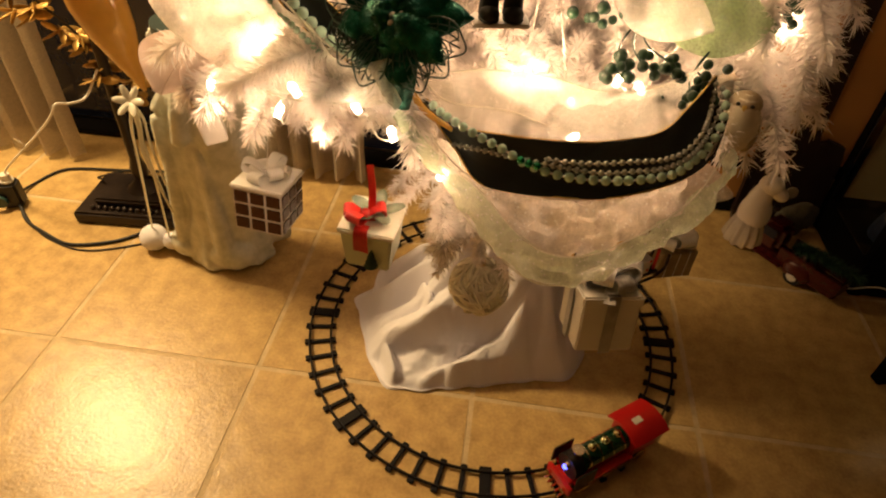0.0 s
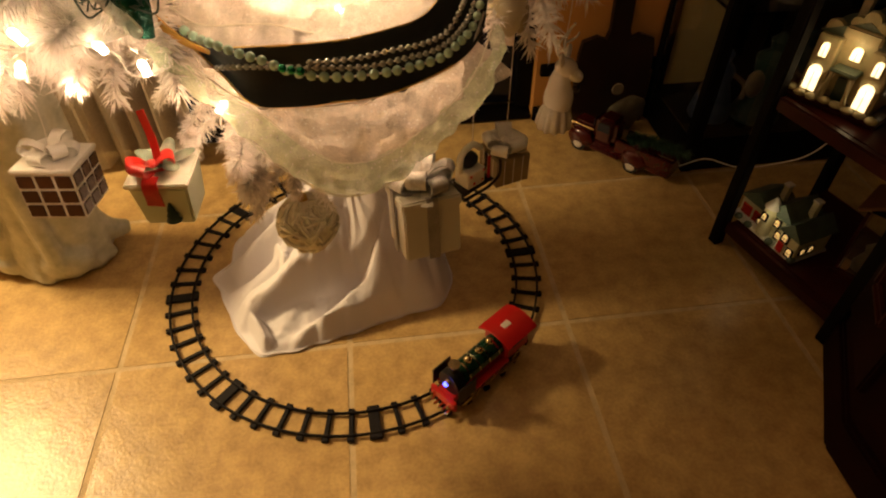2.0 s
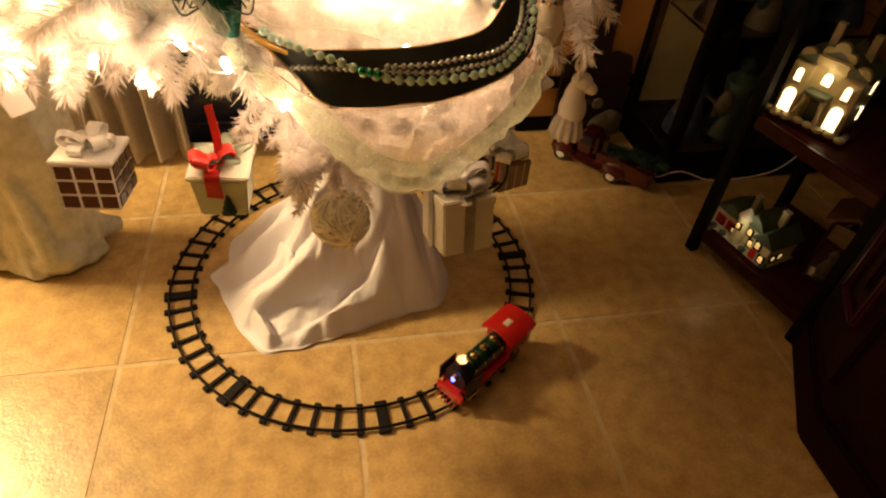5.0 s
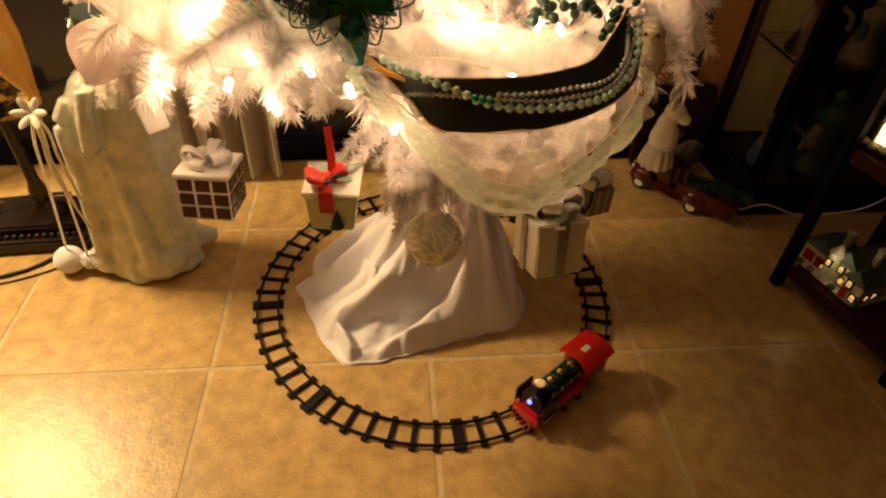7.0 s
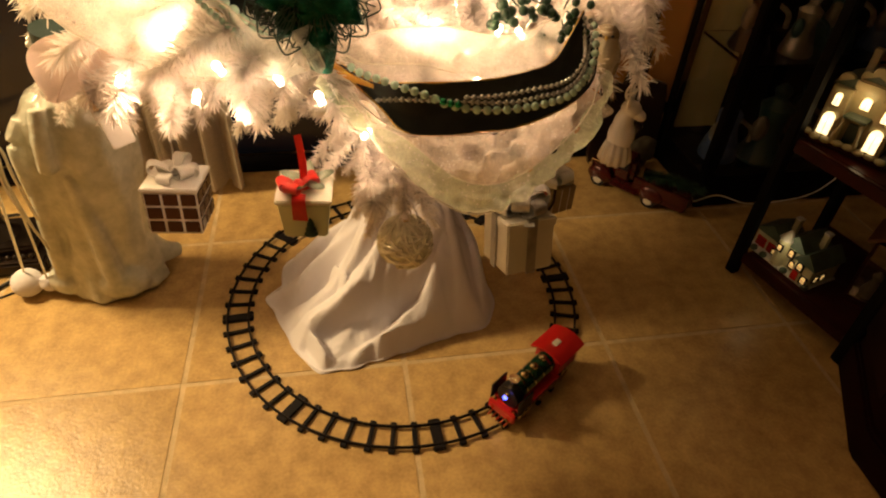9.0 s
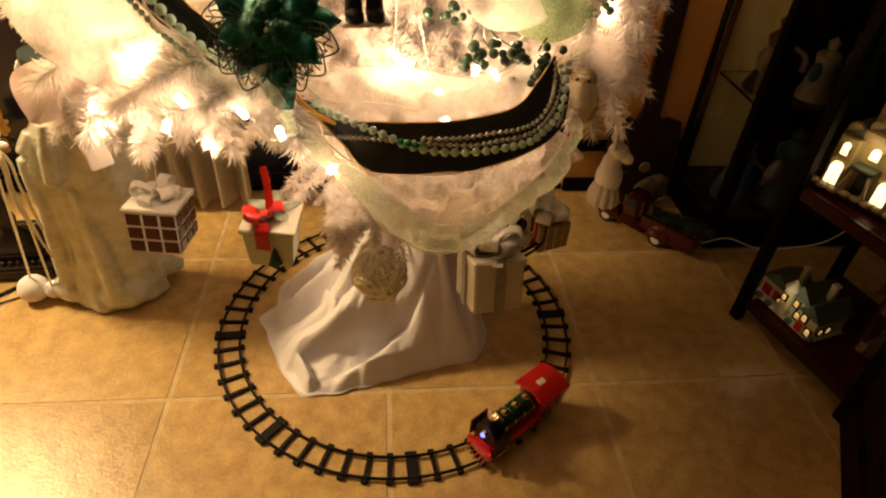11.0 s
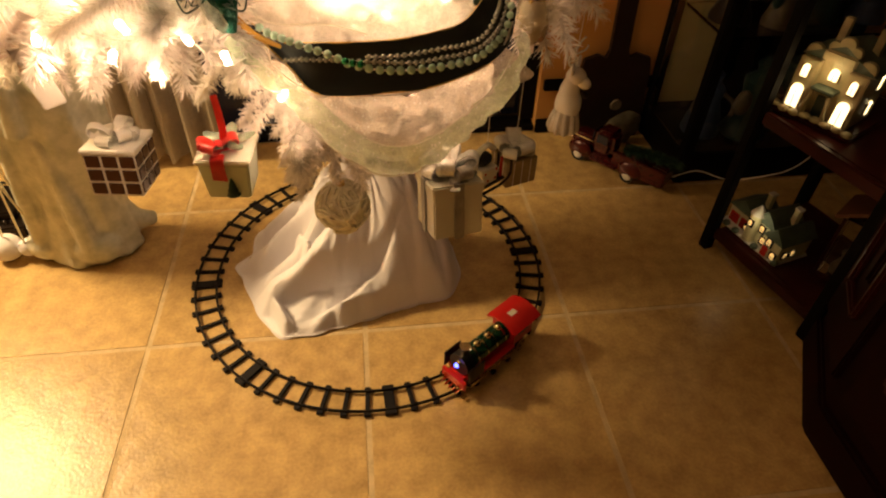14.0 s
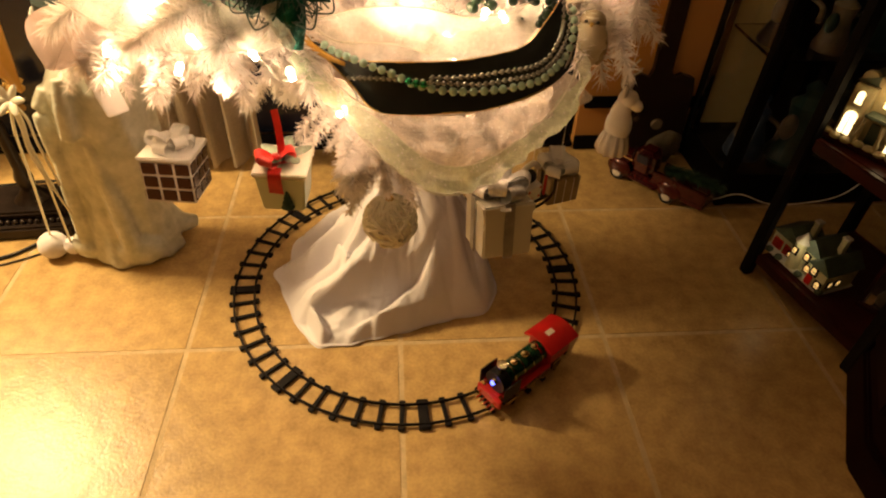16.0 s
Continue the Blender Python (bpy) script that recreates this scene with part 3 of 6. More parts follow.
def tree():
    root = thing("christmas_tree", pose(TX, TY, 0), "white tinsel artificial christmas tree lit by warm fairy lights", "christmas tree")
    part("trunk", tube(bmesh.new(), [(0, 0, 0.05), (0, 0, 0.9), (0, 0, 2.1)], 0.018, 12, 12, 0.010), M_WIRE, root, "white metal pole")
    tiers = ((0.69, 0.44, 13, 0.03, 7), (0.74, 0.47, 14, 0.05, 0), (0.82, 0.45, 15, 0.04, 11), (0.96, 0.42, 14, 0.03, 3), (1.12, 0.38, 12, 0.03, 9),
             (1.30, 0.33, 11, 0.03, 0), (1.50, 0.27, 9, 0.02, 5), (1.72, 0.20, 8, 0.01, 0), (1.92, 0.12, 6, -0.02, 0))
    rr = random.Random(4)
    for z, reach, count, droop, turn in tiers:
        key = [branch_mesh("branch", reach, int(z * 100) + v, droop, 1.0 if z < 0.9 else 0.35) for v in range(2 if z < 1 else 1)]
        for k in range(count):
            o = new("branch", key[k % len(key)])
            o.parent = root
            s = rr.uniform(0.88, 1.06)
            a = turn + 360 * k / count + rr.uniform(-5, 5)
            if 300 < a % 360 < 332:
                s *= 0.80        # leaves room for the clipped-on bird
            if z < 0.76 and 236 < a % 360 < 268:
                s *= 0.76        # shorter above the box with the red bow
            if z > 0.6 and (a % 360 > 328 or a % 360 < 25):
                s *= 0.74        # cut back beside the cabinet
            if z > 0.8 and 246 < a % 360 < 312:
                s *= 0.66        # pushed back behind the swagged ribbons
            o.matrix_basis = pose(0, 0, z + rr.uniform(-0.02, 0.02), rr.uniform(-25, 25), rr.uniform(-4, 6), a) @ Matrix.Scale(s, 4)
    # long tips that reach out past the swagged ribbons
    out = [branch_mesh("branch", 0.49, 300 + v, 0.03, 1.05, 6) for v in range(3)]
    for k, a in enumerate((186, 197, 207, 216, 225, 233, 241, 248, 336, 347, 0)):
        o = new("branch", out[k % 3])
        o.parent = root
        o.matrix_basis = pose(0, 0, (0.765 if 180 < a < 230 else 0.815 if a < 300 and a > 1 else 0.83) + 0.02 * math.sin(k * 2.4), rr.uniform(-30, 30), rr.uniform(0, 4), a) @ Matrix.Scale(rr.uniform(0.95, 1.04) if 180 < a < 300 else 0.70, 4)
    for k, a in enumerate((182, 191, 201, 211, 220, 228, 236, 244, 252, 260)):
        o = new("branch", out[(k + 1) % 3])
        o.parent = root
        o.matrix_basis = pose(0, 0, (0.745 if a < 232 else 0.782) + 0.018 * math.sin(k * 1.9), rr.uniform(-50, 50), rr.uniform(-1, 3), a + 4) @ Matrix.Scale(0.95 if a < 232 else 0.86, 4)
    # a dense lower fringe whose bushy tips hang side by side
    for k, a in enumerate((200, 206, 212, 217, 222, 227, 232, 237, 242, 247, 209, 220, 230, 240)):
        o = new("branch", out[(k + 2) % 3])
        o.parent = root
        o.matrix_basis = pose(0, 0, 0.752 + 0.012 * math.sin(k * 2.9) + (0.020 if k > 9 else 0), rr.uniform(-60, 60), rr.uniform(-1, 2), a) @ Matrix.Scale((0.97 if a < 236 else 0.82) + 0.03 * math.sin(k * 1.3), 4)
    for k, a in enumerate((224, 229, 234, 239, 243, 248, 216)):
        o = new("branch", out[k % 3])
        o.parent = root
        o.matrix_basis = pose(0, 0, 0.775 + 0.012 * math.sin(k * 2.2), rr.uniform(-80, 80), rr.uniform(-1, 2), a) @ Matrix.Scale((0.98 if a < 236 else 0.86) + 0.04 * math.sin(k * 1.7), 4)
    # one thin low branch that hangs over the cloth in front, and one on each side
    low = branch_mesh("branch", 0.24, 77, 0.10)
    slim = branch_mesh("branch", 0.49, 410, 0.03, 1.2, 3)
    for x, y, z in ((0.372, -0.216, 0.604), (0.408, -0.214, 0.562), (0.690, -0.165, 0.645), (0.672, -0.185, 0.690)):
        d = Vector((x - TX, y - TY, 0))
        o = new("branch", slim)
        o.parent = root
        o.matrix_basis = pose(0, 0, z + 0.065, 40 * math.sin(x * 90), math.degrees(math.atan2(0.05, d.length)), math.degrees(math.atan2(d.y, d.x))) @ Matrix.Scale(d.length / 0.52, 4)
    # drooping tips left of the mesh fold, over the cloth
    stubs = [branch_mesh("branch", 0.20, 500 + v, 0.02, 0.75, 4) for v in range(2)]
    for k, ((ax, ay, az), (bx, by, bz)) in enumerate((((0.415, -0.06, 0.68), (0.385, -0.172, 0.625)), ((0.43, -0.06, 0.65), (0.410, -0.176, 0.592)), ((0.445, -0.05, 0.60), (0.442, -0.160, 0.530)), ((0.09, 0.08, 0.72), (-0.015, 0.000, 0.655)), ((0.07, 0.10, 0.70), (-0.045, 0.045, 0.640)), ((0.10, 0.05, 0.74), (0.02, -0.05, 0.67)),
                                       ((0.64, 0.09, 0.79), (0.800, -0.045, 0.735)), ((0.66, 0.11, 0.84), (0.830, -0.020, 0.780)), ((0.66, 0.12, 0.90), (0.810, -0.005, 0.850)), ((0.62, 0.12, 0.76), (0.800, 0.010, 0.700)), ((0.64, 0.12, 0.96), (0.790, 0.020, 0.930)))):
        d = Vector((bx - ax, by - ay, bz - az))
        o = new("branch", stubs[k % 2])
        o.parent = root
        o.matrix_basis = Matrix.Translation((ax - TX, ay - TY, az)) @ d.to_track_quat("X", "Z").to_matrix().to_4x4() @ Matrix.Scale(d.length / 0.21, 4)
    for z, a, tip in ((0.55, 20, 10), (0.56, 165, 10)):
        o = new("branch", low)
        o.parent = root
        o.matrix_basis = pose(0, 0, z, 0, tip, a)
    return root


tree()


# ---- fairy lights ----
def fairy_lights():
    root = thing("string_lights", pose(TX, TY, 0.6), "warm white fairy lights on a pale wire wound through branches", "string lights")
    spots = [(0.388, -0.185, 0.668), (0.526, -0.100, 0.728), (0.46, -0.055, 0.742), (0.58, -0.05, 0.737), (0.528, -0.145, 0.713), (0.345, -0.225, 0.735), (0.246, -0.216, 0.770),
             (0.120, -0.155, 0.735), (0.20, -0.17, 0.715), (0.606, -0.084, 0.747), (0.30, -0.19, 0.745), (0.16, -0.10, 0.75), (0.66, -0.03, 0.80), (0.82, 0.36, 0.84), (0.02, -0.02, 0.74), (0.05, 0.0, 0.86),
             (0.20, -0.10, 0.90), (0.48, -0.12, 0.90), (0.56, -0.10, 0.92), (0.78, 0.10, 0.78), (0.35, -0.1, 1.0), (0.62, -0.02, 1.02), (0.13, 0.05, 1.05)]
    b = bmesh.new()
    cyl(b, 0.0038, 0.0038, 0.008, None, 8)
    ball(b, 0.0046, 0, 0, 0.010, 1, 1, 1.2, 10, 7)
    first = None
    for i, p in enumerate(spots):
        m = pose(p[0] - TX, p[1] - TY, p[2] - 0.6, 35 * math.sin(i * 2.1), 40 * math.cos(i * 1.7), 0)
        if first is None:
            first = part("bulb", b, M_BULB, root, "glowing warm bulb")
            first.matrix_basis = m
        else:
            o = first.copy()
            scene.collection.objects.link(o)
            o.matrix_basis = m
    order = sorted(spots, key=lambda p: (round(p[2] * 5), math.atan2(p[1] - TY, p[0] - TX)))
    w = [(x - TX, y - TY + 0.012, z - 0.605) for x, y, z in order]
    part("wire", tube(bmesh.new(), w, 0.0008, 5, 160), M_WIRE, root)
    return root


fairy_lights()


# ---- ribbons and garlands on the tree ----
def ribbon(name, label, top, bot, material, sag=0.01, wave=0.0, edge=None, n=60, thick=0.0, seed=0.0, freq=30.0, category="ribbon"):
    c = Vector(top[len(top) // 2])
    root = thing(name, Matrix.Translation(c), label, category)
    T2, B2 = [Vector(p) - c for p in top], [Vector(p) - c for p in bot]
    part("band", strip(bmesh.new(), T2, B2, n, 13, sag, thick, wave, seed, freq), material, root)
    if edge:
        for e in (T2, B2):
            part("wired_edge", tube(bmesh.new(), e, 0.0011, 5, n), edge, root)
    return root


BAND_T = [(0.345, -0.150, 0.772), (0.363, -0.163, 0.759), (0.400, -0.196, 0.748), (0.433, -0.221, 0.755), (0.519, -0.225, 0.757), (0.576, -0.215, 0.761), (0.612, -0.195, 0.764), (0.641, -0.159, 0.778), (0.663, -0.133, 0.798)]
BAND_B = [(0.348, -0.155, 0.764), (0.370, -0.172, 0.746), (0.408, -0.206, 0.720), (0.440, -0.229, 0.697), (0.520, -0.242, 0.702), (0.579, -0.232, 0.704), (0.640, -0.206, 0.715), (0.672, -0.179, 0.732), (0.684, -0.145, 0.758)]
ribbon("velvet_ribbon", "wide black-green velvet ribbon with gold wired edges swagged on the tree", BAND_T, BAND_B, M_VELVET, 0.006, 0.004, M_GOLDWIRE, 70, 0.0012)
ribbon("mesh_ribbon", "sheer pale glitter mesh ribbon swagged below the velvet band", [(0.352, -0.177, 0.752), (0.395, -0.204, 0.715), (0.440, -0.224, 0.695), (0.530, -0.238, 0.697), (0.613, -0.214, 0.705), (0.655, -0.195, 0.720), (0.678, -0.165, 0.750)],
       [(0.338, -0.172, 0.735), (0.390, -0.190, 0.684), (0.456, -0.228, 0.635), (0.522, -0.240, 0.610), (0.590, -0.226, 0.624), (0.650, -0.202, 0.652), (0.702, -0.170, 0.686)], M_MESHROSE, 0.016, 0.024, M_WIRE, 120, 0.0, 3.0, 42)
ribbon("mesh_ribbon", "sheer mint glitter mesh ribbon in a hanging fold", [(0.345, -0.184, 0.752), (0.396, -0.206, 0.705), (0.438, -0.226, 0.686), (0.480, -0.248, 0.655), (0.516, -0.262, 0.643), (0.560, -0.262, 0.648), (0.619, -0.238, 0.674), (0.660, -0.210, 0.702), (0.688, -0.172, 0.740)],
       [(0.340, -0.182, 0.738), (0.390, -0.195, 0.684), (0.416, -0.222, 0.659), (0.456, -0.247, 0.628), (0.505, -0.266, 0.604), (0.555, -0.266, 0.610), (0.607, -0.244, 0.634), (0.655, -0.214, 0.664), (0.697, -0.178, 0.704)], M_MESHGREEN, -0.012, 0.012, M_MESHEDGE, 120, 0.0, 8.0, 60)
ribbon("mesh_ribbon", "sheer white glitter mesh ribbon folded like a leaf over lit branches", [(0.362, -0.158, 0.776), (0.421, -0.170, 0.795), (0.486, -0.172, 0.797), (0.545, -0.165, 0.784), (0.600, -0.150, 0.785), (0.655, -0.115, 0.800)],
       [(0.364, -0.160, 0.773), (0.393, -0.170, 0.757), (0.459, -0.176, 0.756), (0.519, -0.176, 0.741), (0.585, -0.160, 0.744), (0.650, -0.13, 0.770)], M_MESH, 0.010, 0.007, M_MESHEDGE, 60, 0.0, 1.0, 40)
ribbon("mesh_ribbon", "sheer white glitter mesh ribbon laid behind the velvet band", [(0.366, -0.150, 0.764), (0.430, -0.158, 0.770), (0.500, -0.160, 0.765), (0.570, -0.150, 0.772), (0.640, -0.120, 0.790)],
       [(0.372, -0.175, 0.750), (0.430, -0.205, 0.735), (0.500, -0.212, 0.732), (0.570, -0.205, 0.738), (0.640, -0.160, 0.765)], M_MESH, 0.006, 0.012, None, 60, 0.0, 6.0, 40)
ribbon("mesh_ribbon", "sheer white glitter mesh ribbon fanned wide over branches", [(0.070, -0.09, 0.93), (0.150, -0.155, 0.905), (0.222, -0.185, 0.860), (0.278, -0.200, 0.818), (0.340, -0.205, 0.785)],
       [(0.010, -0.07, 0.850), (0.070, -0.135, 0.800), (0.150, -0.165, 0.762), (0.235, -0.190, 0.750), (0.335, -0.205, 0.768)], M_MESHFAN, 0.022, 0.022, M_MESHEDGE, 90, 0.0, 5.0, 22)
ribbon("mesh_ribbon", "tuft of mesh ribbon gathered under the flower", [(0.318, -0.215, 0.812), (0.332, -0.222, 0.790), (0.340, -0.212, 0.770)], [(0.342, -0.218, 0.822), (0.346, -0.224, 0.795), (0.352, -0.212, 0.770)], M_MESH, 0.006, 0.010, M_MESHEDGE, 24, 0.0, 2.0, 90)


def bead_string(label, pts, r, count, material, extra=None):
    c = Vector(pts[len(pts) // 2])
    root = thing("bead_garland", Matrix.Translation(c), label, "garland")
    path = smooth_path([Vector(p) - c for p in pts], 400)
    acc = [0.0]
    for a, b in zip(path, path[1:]):
        acc.append(acc[-1] + (b - a).length)
    me = ball(bmesh.new(), r, u=12, v=8)
    first = None
    for k in range(count):
        want = acc[-1] * (k + 0.5) / count
        i = min(range(len(acc)), key=lambda j: abs(acc[j] - want))
        if first is None:
            o = first = part("bead", me, material, root)
        else:
            o = first.copy()
            scene.collection.objects.link(o)
        o.location = path[i]
    part("thread", tube(bmesh.new(), [Vector(p) - c for p in pts], r * 0.22, 4, 60), M_WIRE, root)
    return root


PL = [(0.375, -0.183, 0.761), (0.389, -0.196, 0.757), (0.406, -0.212, 0.757), (0.431, -0.229, 0.754), (0.458, -0.241, 0.749), (0.480, -0.248, 0.741), (0.518, -0.255, 0.736), (0.569, -0.249, 0.734), (0.619, -0.229, 0.733), (0.641, -0.211, 0.737), (0.661, -0.187, 0.743), (0.671, -0.173, 0.757), (0.675, -0.157, 0.772), (0.674, -0.141, 0.789)]
bead_string("string of mint pearl beads on the velvet ribbon", PL, 0.0049, 34, M_PEARL)
bead_string("string of grey pearl beads on the velvet ribbon", [(0.403, -0.213, 0.732), (0.440, -0.235, 0.742), (0.492, -0.252, 0.746), (0.548, -0.253, 0.743), (0.585, -0.244, 0.744), (0.616, -0.230, 0.743), (0.641, -0.209, 0.747), (0.662, -0.174, 0.754), (0.671, -0.153, 0.775), (0.670, -0.140, 0.792)], 0.0031, 46, M_PEARLGREY)
bead_string("second string of small grey pearl beads on velvet", [(0.496, -0.250, 0.750), (0.520, -0.253, 0.751), (0.548, -0.251, 0.752), (0.577, -0.245, 0.754), (0.607, -0.234, 0.753), (0.632, -0.216, 0.755), (0.648, -0.198, 0.769), (0.663, -0.152, 0.773), (0.663, -0.138, 0.795)], 0.0030, 32, M_PEARLGREY)
bead_string("short string of green foil beads among the pearls", [(0.470, -0.250, 0.747), (0.482, -0.253, 0.745), (0.494, -0.254, 0.743)], 0.0042, 3, M_PEARLGREEN)
PU = [(0.205, -0.175, 0.895), (0.237, -0.182, 0.853), (0.255, -0.176, 0.828), (0.274, -0.170, 0.806), (0.292, -0.162, 0.790)]
ribbon("velvet_ribbon", "black-green velvet ribbon with gold edge running under a flower", [(0.222, -0.150, 0.90), (0.25, -0.158, 0.862), (0.28, -0.155, 0.83), (0.31, -0.15, 0.80)],
       [(0.19, -0.165, 0.885), (0.225, -0.172, 0.842), (0.252, -0.168, 0.812), (0.290, -0.158, 0.780)], M_VELVET, 0.004, 0.002, M_GOLDWIRE, 40, 0.0012)
bead_string("string of mint pearl beads beside the green flower", PU, 0.0062, 11, M_PEARL)
bead_string("string of small mint pearl beads beside the green flower", [(x - 0.016, y - 0.004, z - 0.006) for x, y, z in PU], 0.0036, 19, M_PEARL)


# ---- curtain ----
def curtain(x0, x1, y, h, waves, name, label):
    root = thing(name, pose((x0 + x1) / 2, y, 0), label, "curtain")
    b = bmesh.new()
    n = int((x1 - x0) / 0.008)
    cols = []
    for i in range(n + 1):
        u = i / n
        x = x0 + (x1 - x0) * u
        row = []
        for k in range(13):
            z = 0.014 + (h - 0.014) * k / 12
            ph = 2 * math.pi * u * waves + 0.8 * noise.noise(Vector((x * 6, z * 0.6, 2)))
            d = 0.030 * math.sin(ph) + 0.010 * math.sin(2.3 * ph + 1) + 0.012 * noise.noise(Vector((x * 9, z * 1.5, 5)))
            row.append(b.verts.new((x - (x0 + x1) / 2, d, z)))
        cols.append(row)
    for p, q in zip(cols, cols[1:]):
        for k in range(12):
            b.faces.new((p[k], q[k], q[k + 1], p[k + 1]))
    part("cloth", b, M_CURTAIN, root)
    return root


curtain(-1.72, -0.78, 0.66, 2.1, 11, "curtain", "beige sheer curtain hanging in folds to the floor")
curtain(-0.30, 0.07, 0.70, 2.1, 6, "curtain", "beige sheer curtain drawn aside behind the tree")


# ---- etagere with the lit houses ----
EX, EY, EROT = 1.335, 0.195, 15.5      # first front leg; its front runs towards the big cabinet
E_M = pose(EX, EY, 0, 0, 0, EROT)      # local -y along the front, +x to the back


def etagere():
    root = thing("etagere", E_M, "dark red-brown wooden etagere with turned-square posts and shelves", "shelf")
    L, D, H = 0.325, 0.30, 1.30
    for y in (0.0, -L):
        for x in (0.0, D):
            part("post", box(bmesh.new(), 0.026, 0.026, H, x, y, H / 2, 0.003), M_BLACKWOOD, root)
    for z in (0.062, 0.388, 0.80, 1.2):
        b = box(bmesh.new(), D - 0.028, L - 0.028, 0.016, D / 2, -L / 2, z, 0.002)
        s = part("shelf", b, M_SHELF, root)
        for x in (0.004, D - 0.004):
            part("rail", box(bmesh.new(), 0.016, L - 0.027, 0.030, x, -L / 2, z - 0.005, 0.003), M_SHELF, s)
    return root


etagere()


# ---- big dark cabinet ----
def prism(bm, plan, z0, z1, bevel=0.0):
    """An upright block over a plan of corners, counter-clockwise."""
    lo = [bm.verts.new((x, y, z0)) for x, y in plan]
    hi = [bm.verts.new((x, y, z1)) for x, y in plan]
    n = len(plan)
    fs = [bm.faces.new(lo[::-1]), bm.faces.new(hi)]
    for i in range(n):
        fs.append(bm.faces.new((lo[i], lo[(i + 1) % n], hi[(i + 1) % n], hi[i])))
    if bevel:
        es = {e for f in fs for e in f.edges}
        bmesh.ops.bevel(bm, geom=list(es), offset=bevel, segments=2, affect="EDGES", clamp_overlap=True)
    return bm


def big_cabinet():
    root = thing("cabinet", pose(1.287, -0.343, 0), "tall dark mahogany cabinet with canted corner and raised panels", "cabinet")
    H = 1.9
    plan = [(0.012, -1.9), (0.55, -1.9), (0.55, 0.205), (0.130, 0.205), (0.012, 0.006)]
    foot = [(0, -1.9), (0.55, -1.9), (0.55, 0.212), (0.124, 0.212), (0, 0.004)]
    part("plinth", prism(bmesh.new(), foot, 0.001, 0.085, 0.006), M_MAHOGANY, root)
    part("body", prism(bmesh.new(), plan, 0.086, H, 0.004), M_MAHOGANY, root)

    def leaf(m, w):
        d = part("door", box(bmesh.new(), 0.018, w, 1.66, 0, 0, 0, 0.004), M_MAHOGANY, root)
        d.matrix_basis = m
        b = bmesh.new()
        for (yy, zz, sy, sz) in ((0, -0.72, w - 0.10, 0.016), (0, 0.72, w - 0.10, 0.016), (-(w / 2 - 0.05), 0, 0.016, 1.44), (w / 2 - 0.05, 0, 0.016, 1.44)):
            box(b, 0.016, sy, sz, -0.013, yy, zz, 0.005)
        part("moulding", b, M_SHELF, d)
        part("panel", box(bmesh.new(), 0.014, w - 0.17, 1.34, -0.011, 0, 0, 0.006), M_MAHOGANY, d)
    a = math.degrees(math.atan2(0.118, 0.199))
    leaf(pose(0.066, 0.108, 0.97, 0, 0, -a), 0.20)
    for k in range(4):
        leaf(pose(0.004, -0.24 - k * 0.46, 0.97), 0.44)
    return root


big_cabinet()


# ---- curio cabinet ----
def curio():
    root = thing("curio_cabinet", pose(1.36, 0.462, 0), "black wooden curio cabinet with glass sides and figurines", "cabinet")
    L, D, H = 0.62, 0.30, 1.75
    for x in (0.016, L - 0.016):
        for y in (0.016, D - 0.016):
            part("post", box(bmesh.new(), 0.032, 0.032, H, x, y, H / 2 + 0.001, 0.004), M_BLACKWOOD, root)
    part("base", box(bmesh.new(), L - 0.005, D - 0.005, 0.10, L / 2, D / 2, 0.052, 0.004), M_BLACKWOOD, root)
    part("top", box(bmesh.new(), L + 0.02, D, 0.05, L / 2, D / 2, H + 0.026, 0.006), M_BLACKWOOD, root)
    for z in (0.42, 0.78, 1.12):
        part("shelf", box(bmesh.new(), L - 0.066, D - 0.066, 0.008, L / 2, D / 2, z), M_GLASS, root, "clear glass shelf")
    # one back split by painted light: bright near the glass side, black beyond
    part("back_panel", box(bmesh.new(), 0.150, 0.008, H - 0.11, 0.033 + 0.075, D - 0.008, H / 2 + 0.05), M_LITBACK, root, "olive-gold part of the back panel, light put into its colour")
    part("back_panel", box(bmesh.new(), L - 0.066 - 0.151, 0.008, H - 0.11, 0.033 + 0.151 + (L - 0.217) / 2, D - 0.008, H / 2 + 0.05), M_BLACKWOOD, root, "black part of the back panel, shade put into its colour")
    for x in (0.006,):
        p = part("side_glass", box(bmesh.new(), 0.004, D - 0.066, H - 0.11, x, D / 2, H / 2 + 0.05), M_GLASS, root, "clear glass side")
        p.visible_shadow = False
    p = part("front_glass", box(bmesh.new(), L - 0.066, 0.004, H - 0.11, L / 2, 0.006, H / 2 + 0.05), M_GLASS, root, "clear glass front")
    p.visible_shadow = False
    return root


curio()


# ---- ornaments on the tree ----
def loop_hook(root, top, up, r=0.0008, material=None):
    """The hanging thread of an ornament, from its top to the branch above."""
    part("hanger", tube(bmesh.new(), [(0, 0, top), (0.003, 0.002, top + up * 0.5), (0, 0, top + up)], r, 5, 8), material or M_WIRE, root)


def bow(root, z, r, w, material, n=6, tails=True, label="", flat=30):
    o = None
    for k in range(n):
        b = bow_loop(bmesh.new(), r * (1 if k % 2 else 0.86), w, 360 * k / n + 17, flat + 18 * (k % 2), 0.0014, (0, 0, z))
        part("bow_loop", b, material, root, label)
    part("bow_knot", ball(bmesh.new(), w * 0.42, 0, 0, z + w * 0.35, 1, 1, 0.8, 10, 7), material, root, label)


